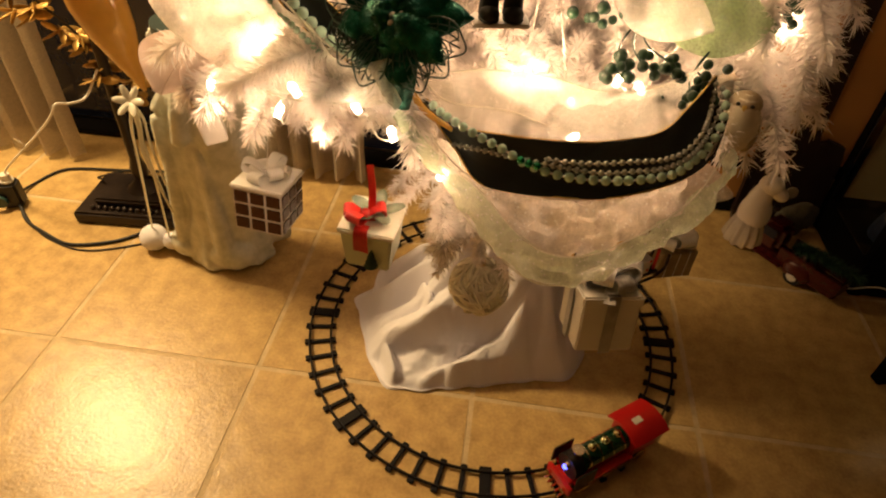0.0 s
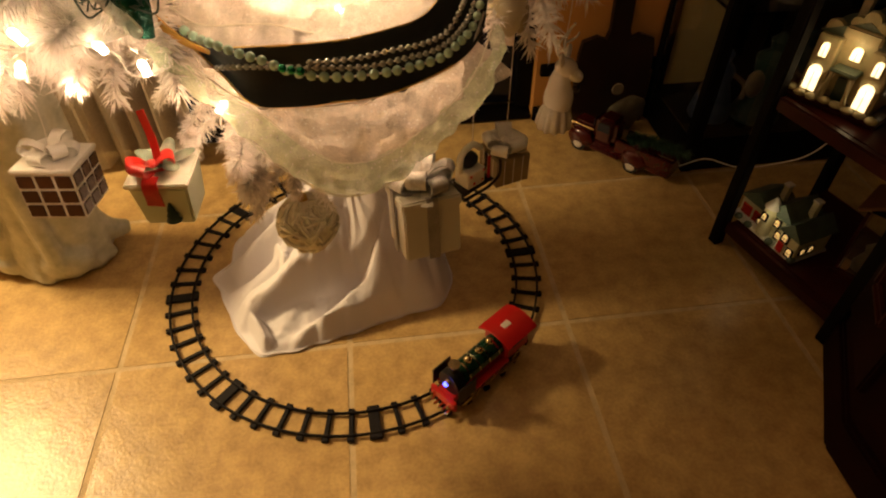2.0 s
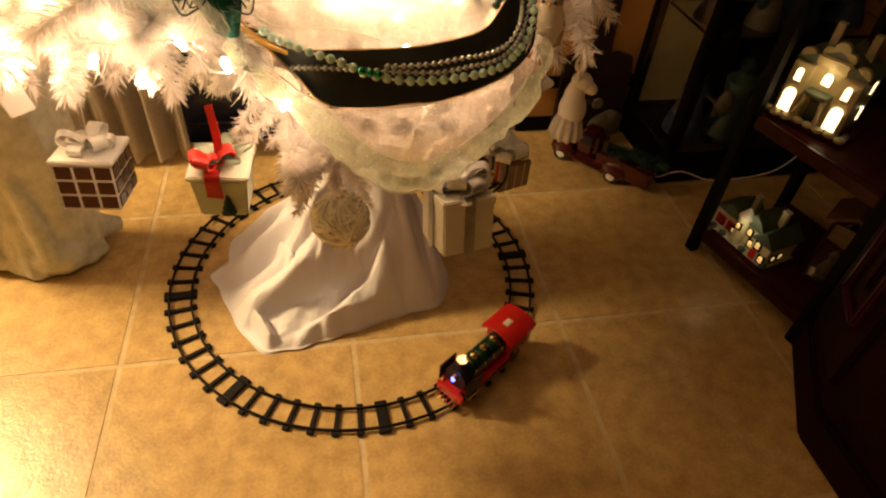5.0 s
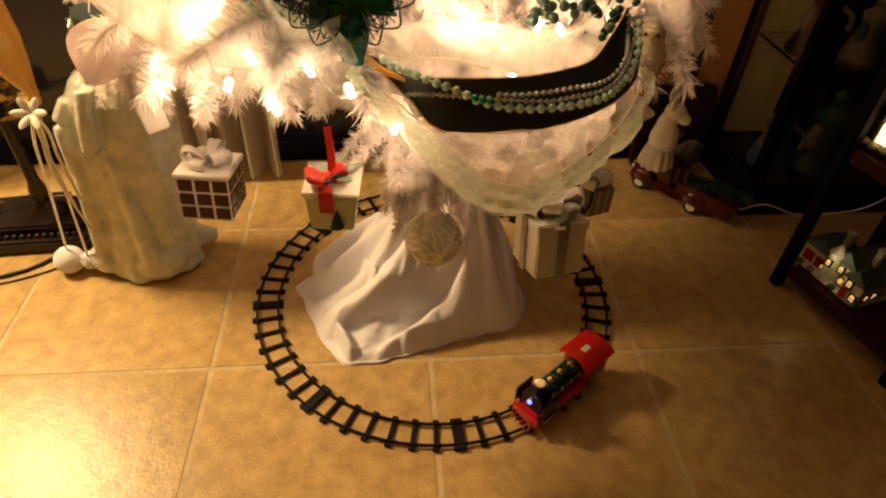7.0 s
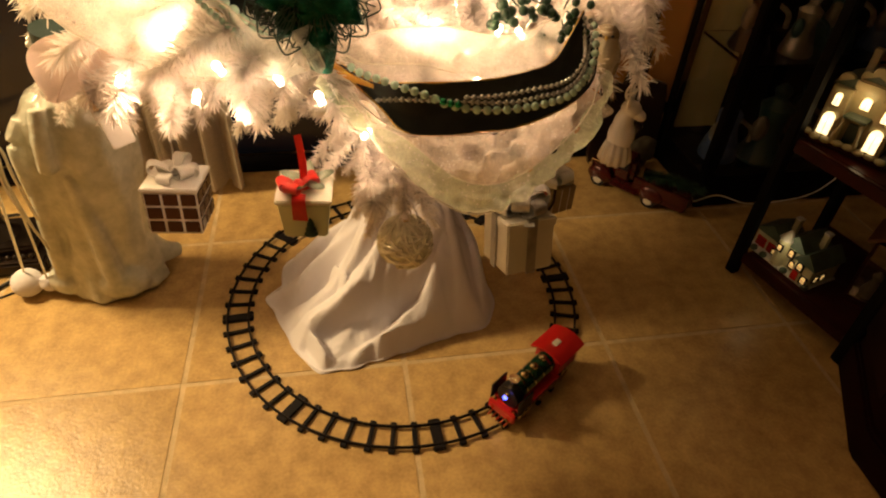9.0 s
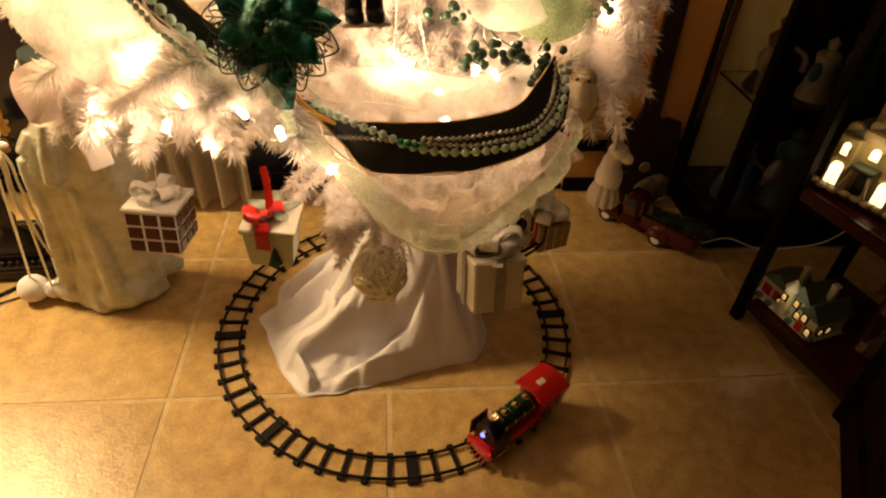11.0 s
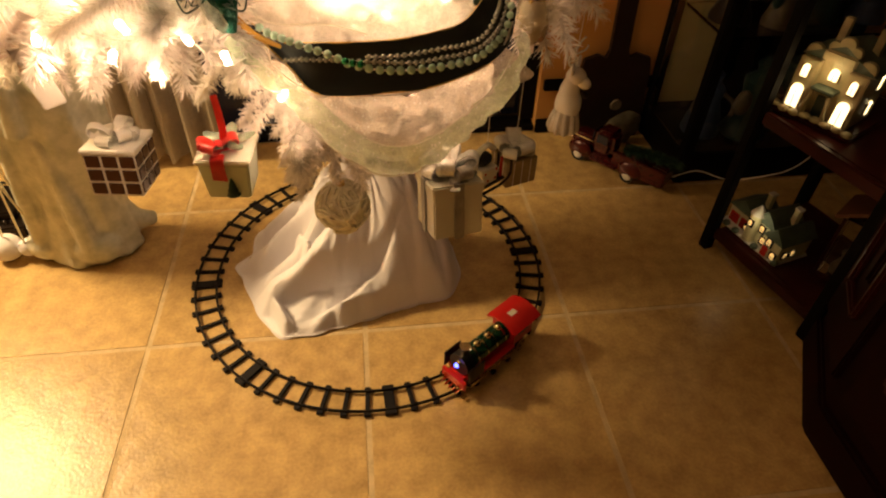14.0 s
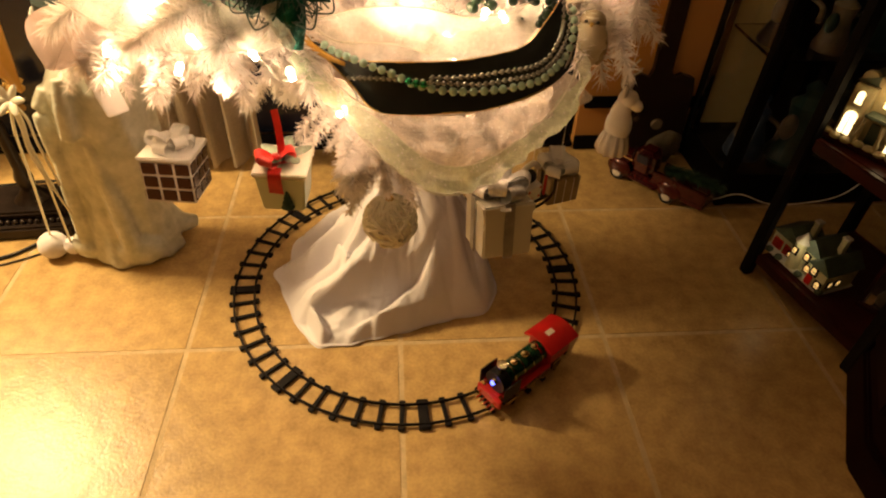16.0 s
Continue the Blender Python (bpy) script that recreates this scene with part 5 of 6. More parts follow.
# ---- the robed statue and what stands round it ----
def statue():
    """One plain robed form: a leaning oval column with long folds, a sleeve, two rounded hems and a trailing edge."""
    b = bmesh.new()
    seg = 72
    prof = ((0.108, 0.0), (0.114, 0.012), (0.108, 0.04), (0.100, 0.09), (0.096, 0.16), (0.098, 0.24), (0.102, 0.32), (0.100, 0.40), (0.094, 0.45), (0.074, 0.49), (0.040, 0.51), (0.0, 0.515))
    rings = []
    for r, z in prof:
        row = []
        for i in range(seg):
            a = 2 * math.pi * i / seg
            fall = 1 - 0.6 * min(1, z / 0.5)
            flute = 1 + 0.06 * fall * math.cos(5 * a + z * 9 + 1.2) + 0.04 * fall * math.cos(12 * a - z * 11 + 2 * math.sin(z * 20)) + 0.06 * noise.noise(Vector((math.cos(a) * 2, math.sin(a) * 2, z * 7)))
            row.append(b.verts.new((1.04 * r * flute * math.cos(a) + 0.045 * z / 0.5, 0.80 * r * flute * math.sin(a), z)))
        rings.append(row)
    for p, q in zip(rings, rings[1:]):
        for i in range(seg):
            b.faces.new((p[i], p[(i + 1) % seg], q[(i + 1) % seg], q[i]))
    b.faces.new(rings[0][::-1])
    ball(b, 0.050, -0.078, -0.042, 0.040, 1.0, 0.78, 0.80, 20, 14)        # rounded hems
    ball(b, 0.062, 0.040, -0.052, 0.046, 1.05, 0.80, 0.78, 20, 14)
    tube(b, [(0.07, 0.01, 0.10), (0.105, 0.03, 0.055), (0.140, 0.06, 0.035)], 0.045, 12, 10, 0.016)   # trailing edge
    tube(b, [(0.040, -0.076, 0.06), (0.034, -0.070, 0.20), (0.030, -0.066, 0.34)], 0.026, 10, 14, 0.018)  # long front folds
    tube(b, [(-0.080, -0.050, 0.05), (-0.066, -0.056, 0.20), (-0.050, -0.060, 0.32)], 0.024, 10, 14, 0.016)
    tube(b, [(0.075, -0.040, 0.07), (0.080, -0.046, 0.22), (0.085, -0.040, 0.36)], 0.018, 10, 14, 0.014)
    tube(b, [(0.022, -0.074, 0.49), (0.016, -0.088, 0.44), (0.006, -0.090, 0.365)], 0.016, 12, 14, 0.019)   # hanging sleeve
    tube(b, [(-0.030, -0.040, 0.45), (-0.052, -0.056, 0.41), (-0.056, -0.064, 0.35), (-0.062, -0.056, 0.27)], 0.020, 12, 14, 0.014)
    o = link_mesh("statue", b, M_STATUE)
    md = o.modifiers.new("blend", "REMESH")
    md.mode, md.voxel_size, md.use_smooth_shade = "VOXEL", 0.0042, True
    sm = o.modifiers.new("soften", "SMOOTH")
    sm.factor, sm.iterations = 0.5, 2
    o.matrix_world = pose(-0.205, 0.352, 0.001, 0, 0, -4)
    tagged(o, "cream pearl-glazed robed statue standing on the tiles", "statue")


statue()


def lamp_stand():
    root = thing("floor_lamp", pose(-0.51, 0.475, 0, 0, 0, 4), "dark bronze floor lamp with stepped square base", "lamp")
    b = box(bmesh.new(), 0.27, 0.19, 0.034, 0, 0, 0.018, 0.006)
    part("base", b, M_LAMPBASE, root)
    part("step", box(bmesh.new(), 0.20, 0.13, 0.022, 0.01, 0.005, 0.047, 0.006), M_LAMPBASE, root)
    first = None
    for k in range(12):
        if first is None:
            o = first = part("bead", ball(bmesh.new(), 0.007, u=10, v=7), M_LAMPBASE, root)
        else:
            o = first.copy()
            scene.collection.objects.link(o)
        o.location = (-0.088 + 0.0172 * k, -0.072, 0.040)
    part("stem", lathe(bmesh.new(), [(0.045, 0.058), (0.030, 0.072), (0.018, 0.09), (0.022, 0.12), (0.014, 0.15), (0.012, 0.5), (0.016, 0.6), (0.012, 0.7), (0.011, 1.45), (0.016, 1.47)], 18, pose(0.02, 0.01, 0)), M_LAMPBASE, root)
    return root


lamp_stand()


def amber_vase():
    root = thing("glass_horn", pose(-0.345, 0.40, 0.40, 0, -14, 0), "amber glass trumpet-shaped horn hanging by the lamp", "ornament")
    b = bmesh.new()
    lathe(b, [(0.004, 0.0), (0.013, 0.03), (0.030, 0.08), (0.048, 0.14), (0.056, 0.20), (0.050, 0.25), (0.036, 0.28)], 24)
    part("bowl", b, M_GOLDGLASS, root)
    part("rim", lathe(bmesh.new(), [(0.036, 0.281), (0.039, 0.285), (0.036, 0.289)], 24), M_GOLDWIRE, root)
    loop_hook(root, 0.285, 0.30, 0.001)


amber_vase()


def gold_flowers():
    root = thing("flower_spray", pose(-0.56, 0.50, 0.46), "gold leaf artificial flower spray beside the curtain", "flower")
    rr = random.Random(5)
    for k in range(13):
        c = Vector((-0.13 + 0.020 * k + rr.uniform(-0.02, 0.02), rr.uniform(-0.03, 0.03), 0.12 - 0.020 * k + rr.uniform(-0.03, 0.03)))
        h = part("blossom", ball(bmesh.new(), 0.006, c.x, c.y, c.z, u=8, v=6), M_GOLDLEAF, root)
        for j in range(6):
            b = bmesh.new()
            ball(b, 0.022, 0.022, 0, 0, 1.15, 0.55, 0.14, 10, 6)
            p = part("petal", b, M_GOLDLEAF, h)
            p.matrix_basis = Matrix.Translation(c) @ pose(0, 0, 0, rr.uniform(20, 90), rr.uniform(-20, 20), 60 * j + rr.uniform(-12, 12))
    part("stem", tube(bmesh.new(), [(0.10, 0.0, -0.06), (0.0, 0.0, 0.03), (-0.08, 0, 0.14), (-0.10, 0.05, 0.4)], 0.003, 6, 18), M_LAMPBASE, root)


gold_flowers()


def cord(name, pts, r, material, label, category="cable"):
    c = Vector(pts[0])
    root = thing(name, Matrix.Translation(c), label, category)
    part("cord", tube(bmesh.new(), [Vector(p) - c for p in pts], r, 7, len(pts) * 8), material, root)
    return root


cord("power_cable", [(-0.90, 0.44, 0.006), (-0.82, 0.405, 0.012), (-0.76, 0.35, 0.005), (-0.69, 0.315, 0.005), (-0.60, 0.285, 0.005), (-0.50, 0.315, 0.005), (-0.44, 0.365, 0.005), (-0.395, 0.378, 0.006)], 0.0045, M_CABLE, "thick black power cable lying on the tiles")
cord("power_cable", [(-0.82, 0.410, 0.010), (-0.74, 0.34, 0.003), (-0.66, 0.295, 0.003), (-0.56, 0.272, 0.003), (-0.46, 0.305, 0.003), (-0.36, 0.372, 0.003), (-0.33, 0.44, 0.003)], 0.0022, M_CABLE, "thin black cable lying on the tiles")
cord("power_cable", [(-0.84, 0.43, 0.02), (-0.845, 0.50, 0.005), (-0.80, 0.585, 0.005), (-0.66, 0.61, 0.006), (-0.5, 0.625, 0.01)], 0.004, M_CABLE, "black cable running behind the lamp base")
cord("power_cable", [(-0.62, 0.50, 0.055), (-0.66, 0.54, 0.03), (-0.60, 0.60, 0.02), (-0.50, 0.60, 0.03)], 0.003, M_CABLE, "black cable looped over the lamp base")


def plug():
    root = thing("plug_adapter", pose(-0.835, 0.415, 0.0, 0, 0, 20), "black multi-way plug adapter with white plug in it", "adapter")
    part("block", box(bmesh.new(), 0.050, 0.042, 0.075, 0, 0, 0.039, 0.006), M_CABLE, root)
    part("socket", cyl(bmesh.new(), 0.016, 0.016, 0.012, pose(-0.02, -0.021, 0.03, 90), 14), M_TEAL, root, "greenish socket face")
    p = part("white_plug", cyl(bmesh.new(), 0.014, 0.012, 0.022, pose(0.004, 0, 0.077), 14), M_WHITEWOOD, root, "white plug")
    part("collar", cyl(bmesh.new(), 0.017, 0.017, 0.005, pose(0.004, 0, 0.0765), 14), M_SILVER, p)


plug()
w = cord("light_cord", [(-0.828, 0.418, 0.10), (-0.80, 0.41, 0.13), (-0.70, 0.385, 0.215), (-0.60, 0.36, 0.30), (-0.555, 0.35, 0.345), (-0.540, 0.355, 0.368), (-0.532, 0.385, 0.355), (-0.520, 0.43, 0.35), (-0.500, 0.472, 0.40)], 0.0028, M_WIRE, "twisted white light cord with paper tag")
part("tag", box(bmesh.new(), 0.026, 0.001, 0.018, 0.118, -0.035, 0.128, 0, 0, 0, 35), M_WHITEWOOD, w, "white paper tag")


def tassel():
    root = thing("tassel_ornament", pose(-0.385, 0.318, 0.035), "white yarn tassel ornament with star flower and round pompom", "ornament")
    part("pompom", ball(bmesh.new(), 0.034, 0, 0, 0.0, u=20, v=12), M_CLOTH, root, "white felt ball")
    part("small_pompom", ball(bmesh.new(), 0.022, 0.050, -0.004, 0.0, u=16, v=10), M_CLOTH, root)
    top = Vector((0.100, -0.060, 0.42))
    for k in range(6):
        b = bmesh.new()
        ball(b, 0.016, 0.016, 0, 0, 1.25, 0.5, 0.22, 12, 7)
        p = part("petal", b, M_CREAM, root, "cream felt petal")
        p.matrix_basis = Matrix.Translation(top) @ pose(0, 0, 0, 55, 0, 0) @ pose(0, 0, 0, 0, -18, 60 * k)
    part("knot", ball(bmesh.new(), 0.009, top.x, top.y - 0.004, top.z - 0.012, 1.1, 0.9, 1.3, 14, 9), M_CREAM, root, "knotted cream yarn")
    for k, (x, y, z) in enumerate(((0.004, 0.0, 0.03), (0.052, -0.012, 0.02), (0.105, -0.045, 0.13), (0.090, -0.035, 0.17), (0.120, -0.060, 0.22))):
        end = Vector((x, y, z))
        mid = top.lerp(end, 0.45) + Vector((0.012 * math.sin(k * 2.1), -0.008, 0.0))
        part("strand", tube(bmesh.new(), [top, top.lerp(mid, 0.4) + Vector((0.004 * k - 0.006, 0, 0)), mid, end], 0.0034, 6, 22, 0.0026), M_CREAM, root, "cream yarn strand")


tassel()


# ---- toy train on the track ----
def train():
    ang = TRAIN_A
    root = thing("toy_locomotive", pose(CX, CY, 0, 0, 0, ang) @ pose(CR, 0, 0.0125, 0, 0, -90), "red and black toy steam locomotive with green boiler", "toy train")
    # local +x is the way it drives, z up from the rail heads
    part("chassis", box(bmesh.new(), 0.190, 0.040, 0.016, 0, 0, 0.024, 0.002), M_TRAINRED, root)
    cab = part("cab", box(bmesh.new(), 0.066, 0.060, 0.050, -0.072, 0, 0.054, 0.004), M_TRAINRED, root)
    b = bmesh.new()
    lo, hi = [], []
    for i in range(9):
        y = -0.037 + 0.074 * i / 8
        z = 0.088 - 9.0 * y * y
        lo.append((-0.114, y, z))
        hi.append((-0.032, y, z))
    strip(b, lo, hi, 18, 4, 0, 0.004)
    part("roof", b, M_TRAINRED, cab, "overhanging red roof")
    part("roof_hatch", box(bmesh.new(), 0.020, 0.013, 0.004, -0.066, 0, 0.091, 0.001), M_CREAM, cab, "pale roof hatch")
    for s in (-1, 1):
        part("cab_window", box(bmesh.new(), 0.030, 0.002, 0.020, -0.070, s * 0.0305, 0.066, 0.001), M_TRAINBLACK, cab, "dark window opening")
    part("boiler", cyl(bmesh.new(), 0.0225, 0.0225, 0.108, pose(-0.040, 0, 0.056, 0, 90, 0), 24), M_TRAINGREEN, root, "glossy green boiler")
    for k in range(4):
        part("boiler_band", cyl(bmesh.new(), 0.0232, 0.0232, 0.003, pose(-0.028 + 0.026 * k, 0, 0.056, 0, 90, 0), 24), M_CHROME, root, "gold band")
    part("smokebox", cyl(bmesh.new(), 0.0245, 0.0245, 0.022, pose(0.066, 0, 0.056, 0, 90, 0), 24), M_TRAINBLACK, root, "black smokebox")
    part("headlamp", cyl(bmesh.new(), 0.008, 0.006, 0.006, pose(0.088, 0, 0.060, 0, 90, 0), 14), M_CHROME, root, "gold rimmed lamp")
    part("headlight_lens", ball(bmesh.new(), 0.005, 0.094, 0, 0.060), mat("blue_led", (0.05, 0.05, 0.9), 0.2, 0, 0, 8, 0, emit=(0.08, 0.10, 1.0), power=6.0), root, "lit blue lamp lens")
    part("chimney", lathe(bmesh.new(), [(0.007, 0.074), (0.007, 0.090), (0.011, 0.098), (0.011, 0.101), (0.007, 0.101)], 16, pose(0.073, 0, 0)), M_CHROME, root, "gold chimney")
    for x in (-0.022, 0.008, 0.038):
        part("dome", ball(bmesh.new(), 0.008, x, 0, 0.079, 1, 1, 1.0, 12, 8), M_CHROME, root, "gold steam dome")
    part("buffer_beam", box(bmesh.new(), 0.008, 0.064, 0.024, 0.099, 0, 0.022, 0.002), M_TRAINRED, root, "red buffer beam")
    for s in (-1, 1):
        part("smoke_deflector", box(bmesh.new(), 0.046, 0.003, 0.040, 0.072, s * 0.033, 0.050, 0.001), M_TRAINBLACK, root, "black side plate")
        part("running_board", box(bmesh.new(), 0.130, 0.014, 0.005, 0.020, s * 0.027, 0.031, 0.001), M_TRAINRED, root)
        part("rod", box(bmesh.new(), 0.090, 0.002, 0.005, 0.000, s * 0.0305, 0.014, 0.001), M_CHROME, root, "gold coupling rod")
        part("cylinder", cyl(bmesh.new(), 0.009, 0.009, 0.026, pose(0.060, s * 0.028, 0.018, 0, 90, 0), 14), M_CHROME, root, "gold steam cylinder")
        for x in (-0.070, -0.032, 0.006, 0.044):
            w = part("wheel", cyl(bmesh.new(), 0.0145, 0.0145, 0.005, pose(x, s * 0.0255, 0.0145, -90 * s), 20), M_TRAINBLACK, root)
            part("rim", lathe(bmesh.new(), [(0.0115, 0.005), (0.013, 0.0058), (0.0145, 0.005)], 20, pose(x, s * 0.0255, 0.0145, -90 * s)), M_CHROME, w, "gold wheel rim")
        part("bumper", cyl(bmesh.new(), 0.004, 0.005, 0.008, pose(0.103, s * 0.020, 0.022, 0, 90, 0), 10), M_CHROME, root, "gold bumper")
    b = bmesh.new()
    for k in range(5):
        box(b, 0.016, 0.004, 0.006, 0.108, -0.020 + 0.010 * k, 0.006, 0.001)
    part("cowcatcher", b, M_CHROME, root, "gold cowcatcher")


TRAIN_A = 307.0
train()


# ---- toy truck by the curio cabinet ----
def toy_truck():
    root = thing("toy_truck", pose(1.200, 0.574, 0, 0, 0, -49.7), "dark red vintage toy pickup truck with fir tree in bed", "toy truck")
    # local -x is the bonnet, +x the bed
    b = bmesh.new()
    box(b, 0.31, 0.066, 0.020, 0.030, 0, 0.030, 0.004)
    part("chassis", b, M_TRUCK, root)
    b = bmesh.new()
    box(b, 0.075, 0.060, 0.040, -0.085, 0, 0.060, 0.012)
    part("bonnet", b, M_TRUCK, root)
    part("grille", box(bmesh.new(), 0.004, 0.034, 0.026, -0.124, 0, 0.054, 0.001), M_CHROME, root, "dull chrome grille")
    cab = part("cab", box(bmesh.new(), 0.066, 0.070, 0.078, -0.018, 0, 0.078, 0.014), M_TRUCK, root)
    for s in (-1, 1):
        part("window", box(bmesh.new(), 0.036, 0.003, 0.026, -0.018, s * 0.0352, 0.094, 0.001), M_DARKGLASS, cab, "dark window")
        part("running_board", box(bmesh.new(), 0.090, 0.012, 0.006, 0.0, s * 0.040, 0.026, 0.002), M_TRUCK, root)
        for x in (-0.083, 0.083):
            f = part("fender", ball(bmesh.new(), 0.034, x, s * 0.034, 0.036, 1.15, 0.42, 0.85, 18, 12), M_TRUCK, root)
            w = part("wheel", cyl(bmesh.new(), 0.023, 0.023, 0.014, pose(x, s * 0.030, 0.0235, -90 * s), 22), M_RUBBER, root)
            part("hub_cap", lathe(bmesh.new(), [(0.0145, 0.0140), (0.013, 0.0165), (0.006, 0.018), (0.0, 0.018)], 20, pose(x, s * 0.030, 0.0235, -90 * s)), M_WHITEWOOD, w, "off-white hub cap")
        part("bed_side", box(bmesh.new(), 0.160, 0.006, 0.036, 0.104, s * 0.034, 0.057, 0.002), M_TRUCK, root)
        part("headlight", ball(bmesh.new(), 0.008, -0.118, s * 0.030, 0.060), M_CHROME, root)
    part("windscreen", box(bmesh.new(), 0.003, 0.054, 0.026, -0.0525, 0, 0.094, 0.001, 0, 0, 0), M_DARKGLASS, cab, "dark windscreen")
    part("tailgate", box(bmesh.new(), 0.006, 0.070, 0.036, 0.186, 0, 0.057, 0.002), M_TRUCK, root)
    part("bonnet_trim", box(bmesh.new(), 0.070, 0.003, 0.003, -0.085, -0.029, 0.073, 0.001), M_CHROME, root, "chrome strip")
    # little fir lying in the bed
    r = np.random.default_rng(3)
    v, f = [], []
    needles([(0.03, 0, 0.07), (0.10, 0, 0.088), (0.20, 0, 0.095)], 0.030, 900, 60, v, f, r)
    me = bpy.data.meshes.new("load")
    me.from_pydata([tuple(p) for p in v], [], f)
    me.materials.append(M_LEAF)
    o = new("fir_load", me)
    o.parent = root
    o["label"] = "dark green bristle fir tree"
    return root


toy_truck()


def wooden_panel():
    root = thing("leaning_plaque", pose(1.235, 0.735, 0.0, -4, 0, 0), "dark brown shaped wooden plaque leaning on the wall", "plaque")
    b = bmesh.new()
    out = [(-0.105, 0.0), (0.105, 0.0), (0.112, 0.03), (0.108, 0.215), (0.10, 0.255), (0.06, 0.268), (0.036, 0.258), (0.028, 0.28), (0.026, 0.62), (-0.026, 0.62), (-0.028, 0.28), (-0.036, 0.258), (-0.06, 0.268), (-0.10, 0.255), (-0.108, 0.215), (-0.112, 0.03)]
    fr = [b.verts.new((x, -0.009, z)) for x, z in out]
    bk = [b.verts.new((x, 0.009, z)) for x, z in out]
    b.faces.new(fr)
    b.faces.new(bk[::-1])
    for i in range(len(out)):
        b.faces.new((fr[i], bk[i], bk[(i + 1) % len(out)], fr[(i + 1) % len(out)]))
    part("board", b, mat("dark_walnut", (0.020, 0.009, 0.006), 0.4, 0, 0.5, 12, 0.15, 90), root, smooth=False)
    part("roundel", cyl(bmesh.new(), 0.018, 0.016, 0.006, pose(0.02, -0.009, 0.11, 90), 18), M_FIG, root, "faint cream roundel")


wooden_panel()


def wrapped_bundle():
    root = thing("cloth_bundle", pose(1.275, 0.69, 0, 0, 0, 20), "grey-green patterned fabric bundle behind the toy truck", "fabric")
    b = bmesh.new()
    ball(b, 0.07, 0, 0, 0.052, 1.05, 0.35, 0.74, 28, 18)
    for v in b.verts:
        v.co += v.normal * 0.012 * noise.noise(v.co * 28)
    part("folds", b, mat("patterned_fabric", (0.07, 0.065, 0.04), 0.9, 0, 0.6, 26, 0.5, 160, col2=(0.22, 0.20, 0.14)), root)


wrapped_bundle()
cord("light_cord", [(1.30, 0.47, 0.006), (1.345, 0.445, 0.04), (1.40, 0.43, 0.066), (1.47, 0.40, 0.055), (1.53, 0.36, 0.085), (1.58, 0.30, 0.16), (1.62, 0.26, 0.30)], 0.0017, M_WIRE, "white lamp cord running to the etagere")


# ---- lit porcelain houses ----
def lit_window(root, x, y, z, w, h, rz=0.0, arch=True, small=False):
    """A lit pane with a frame, mullions and an arched head, facing local -x."""
    f = part("window", box(bmesh.new(), 0.003, w + 0.005, h + 0.005, 0, 0, 0, 0.0008), M_BLACKWOOD if small else M_MANOR, root)
    if small:
        w, h = w * 0.72, h * 0.62
    f.matrix_basis = pose(x, y, z, 0, 0, rz)
    b = box(bmesh.new(), 0.003, w, h, -0.001, 0, 0)
    if arch:
        cyl(b, w / 2, w / 2, 0.003, pose(-0.0025, 0, h / 2, 0, 90, 0), 14)
    part("pane", b, M_WINDOWDIM if small else M_WINDOWLIT, f, "glowing warm pane")
    b = box(bmesh.new(), 0.002, 0.0008, h, -0.0032, 0, 0)
    if small:
        box(b, 0.002, w, 0.0012, -0.0032, 0, h * 0.1)
    part("mullion", b, M_HOUSEWALL, f)


def gable_roof(bm, L, W, H, x, y, z, over=0.006):
    """A gabled roof with its ridge along local x."""
    l, w = L / 2 + over, W / 2 + over
    vs = [bm.verts.new((x + a, y + b, z + c)) for a, b, c in ((-l, -w, 0), (l, -w, 0), (l, w, 0), (-l, w, 0), (-l, 0, H), (l, 0, H))]
    for f in ((0, 1, 5, 4), (2, 3, 4, 5), (1, 2, 5), (3, 0, 4), (3, 2, 1, 0)):
        bm.faces.new([vs[i] for i in f])
    return bm


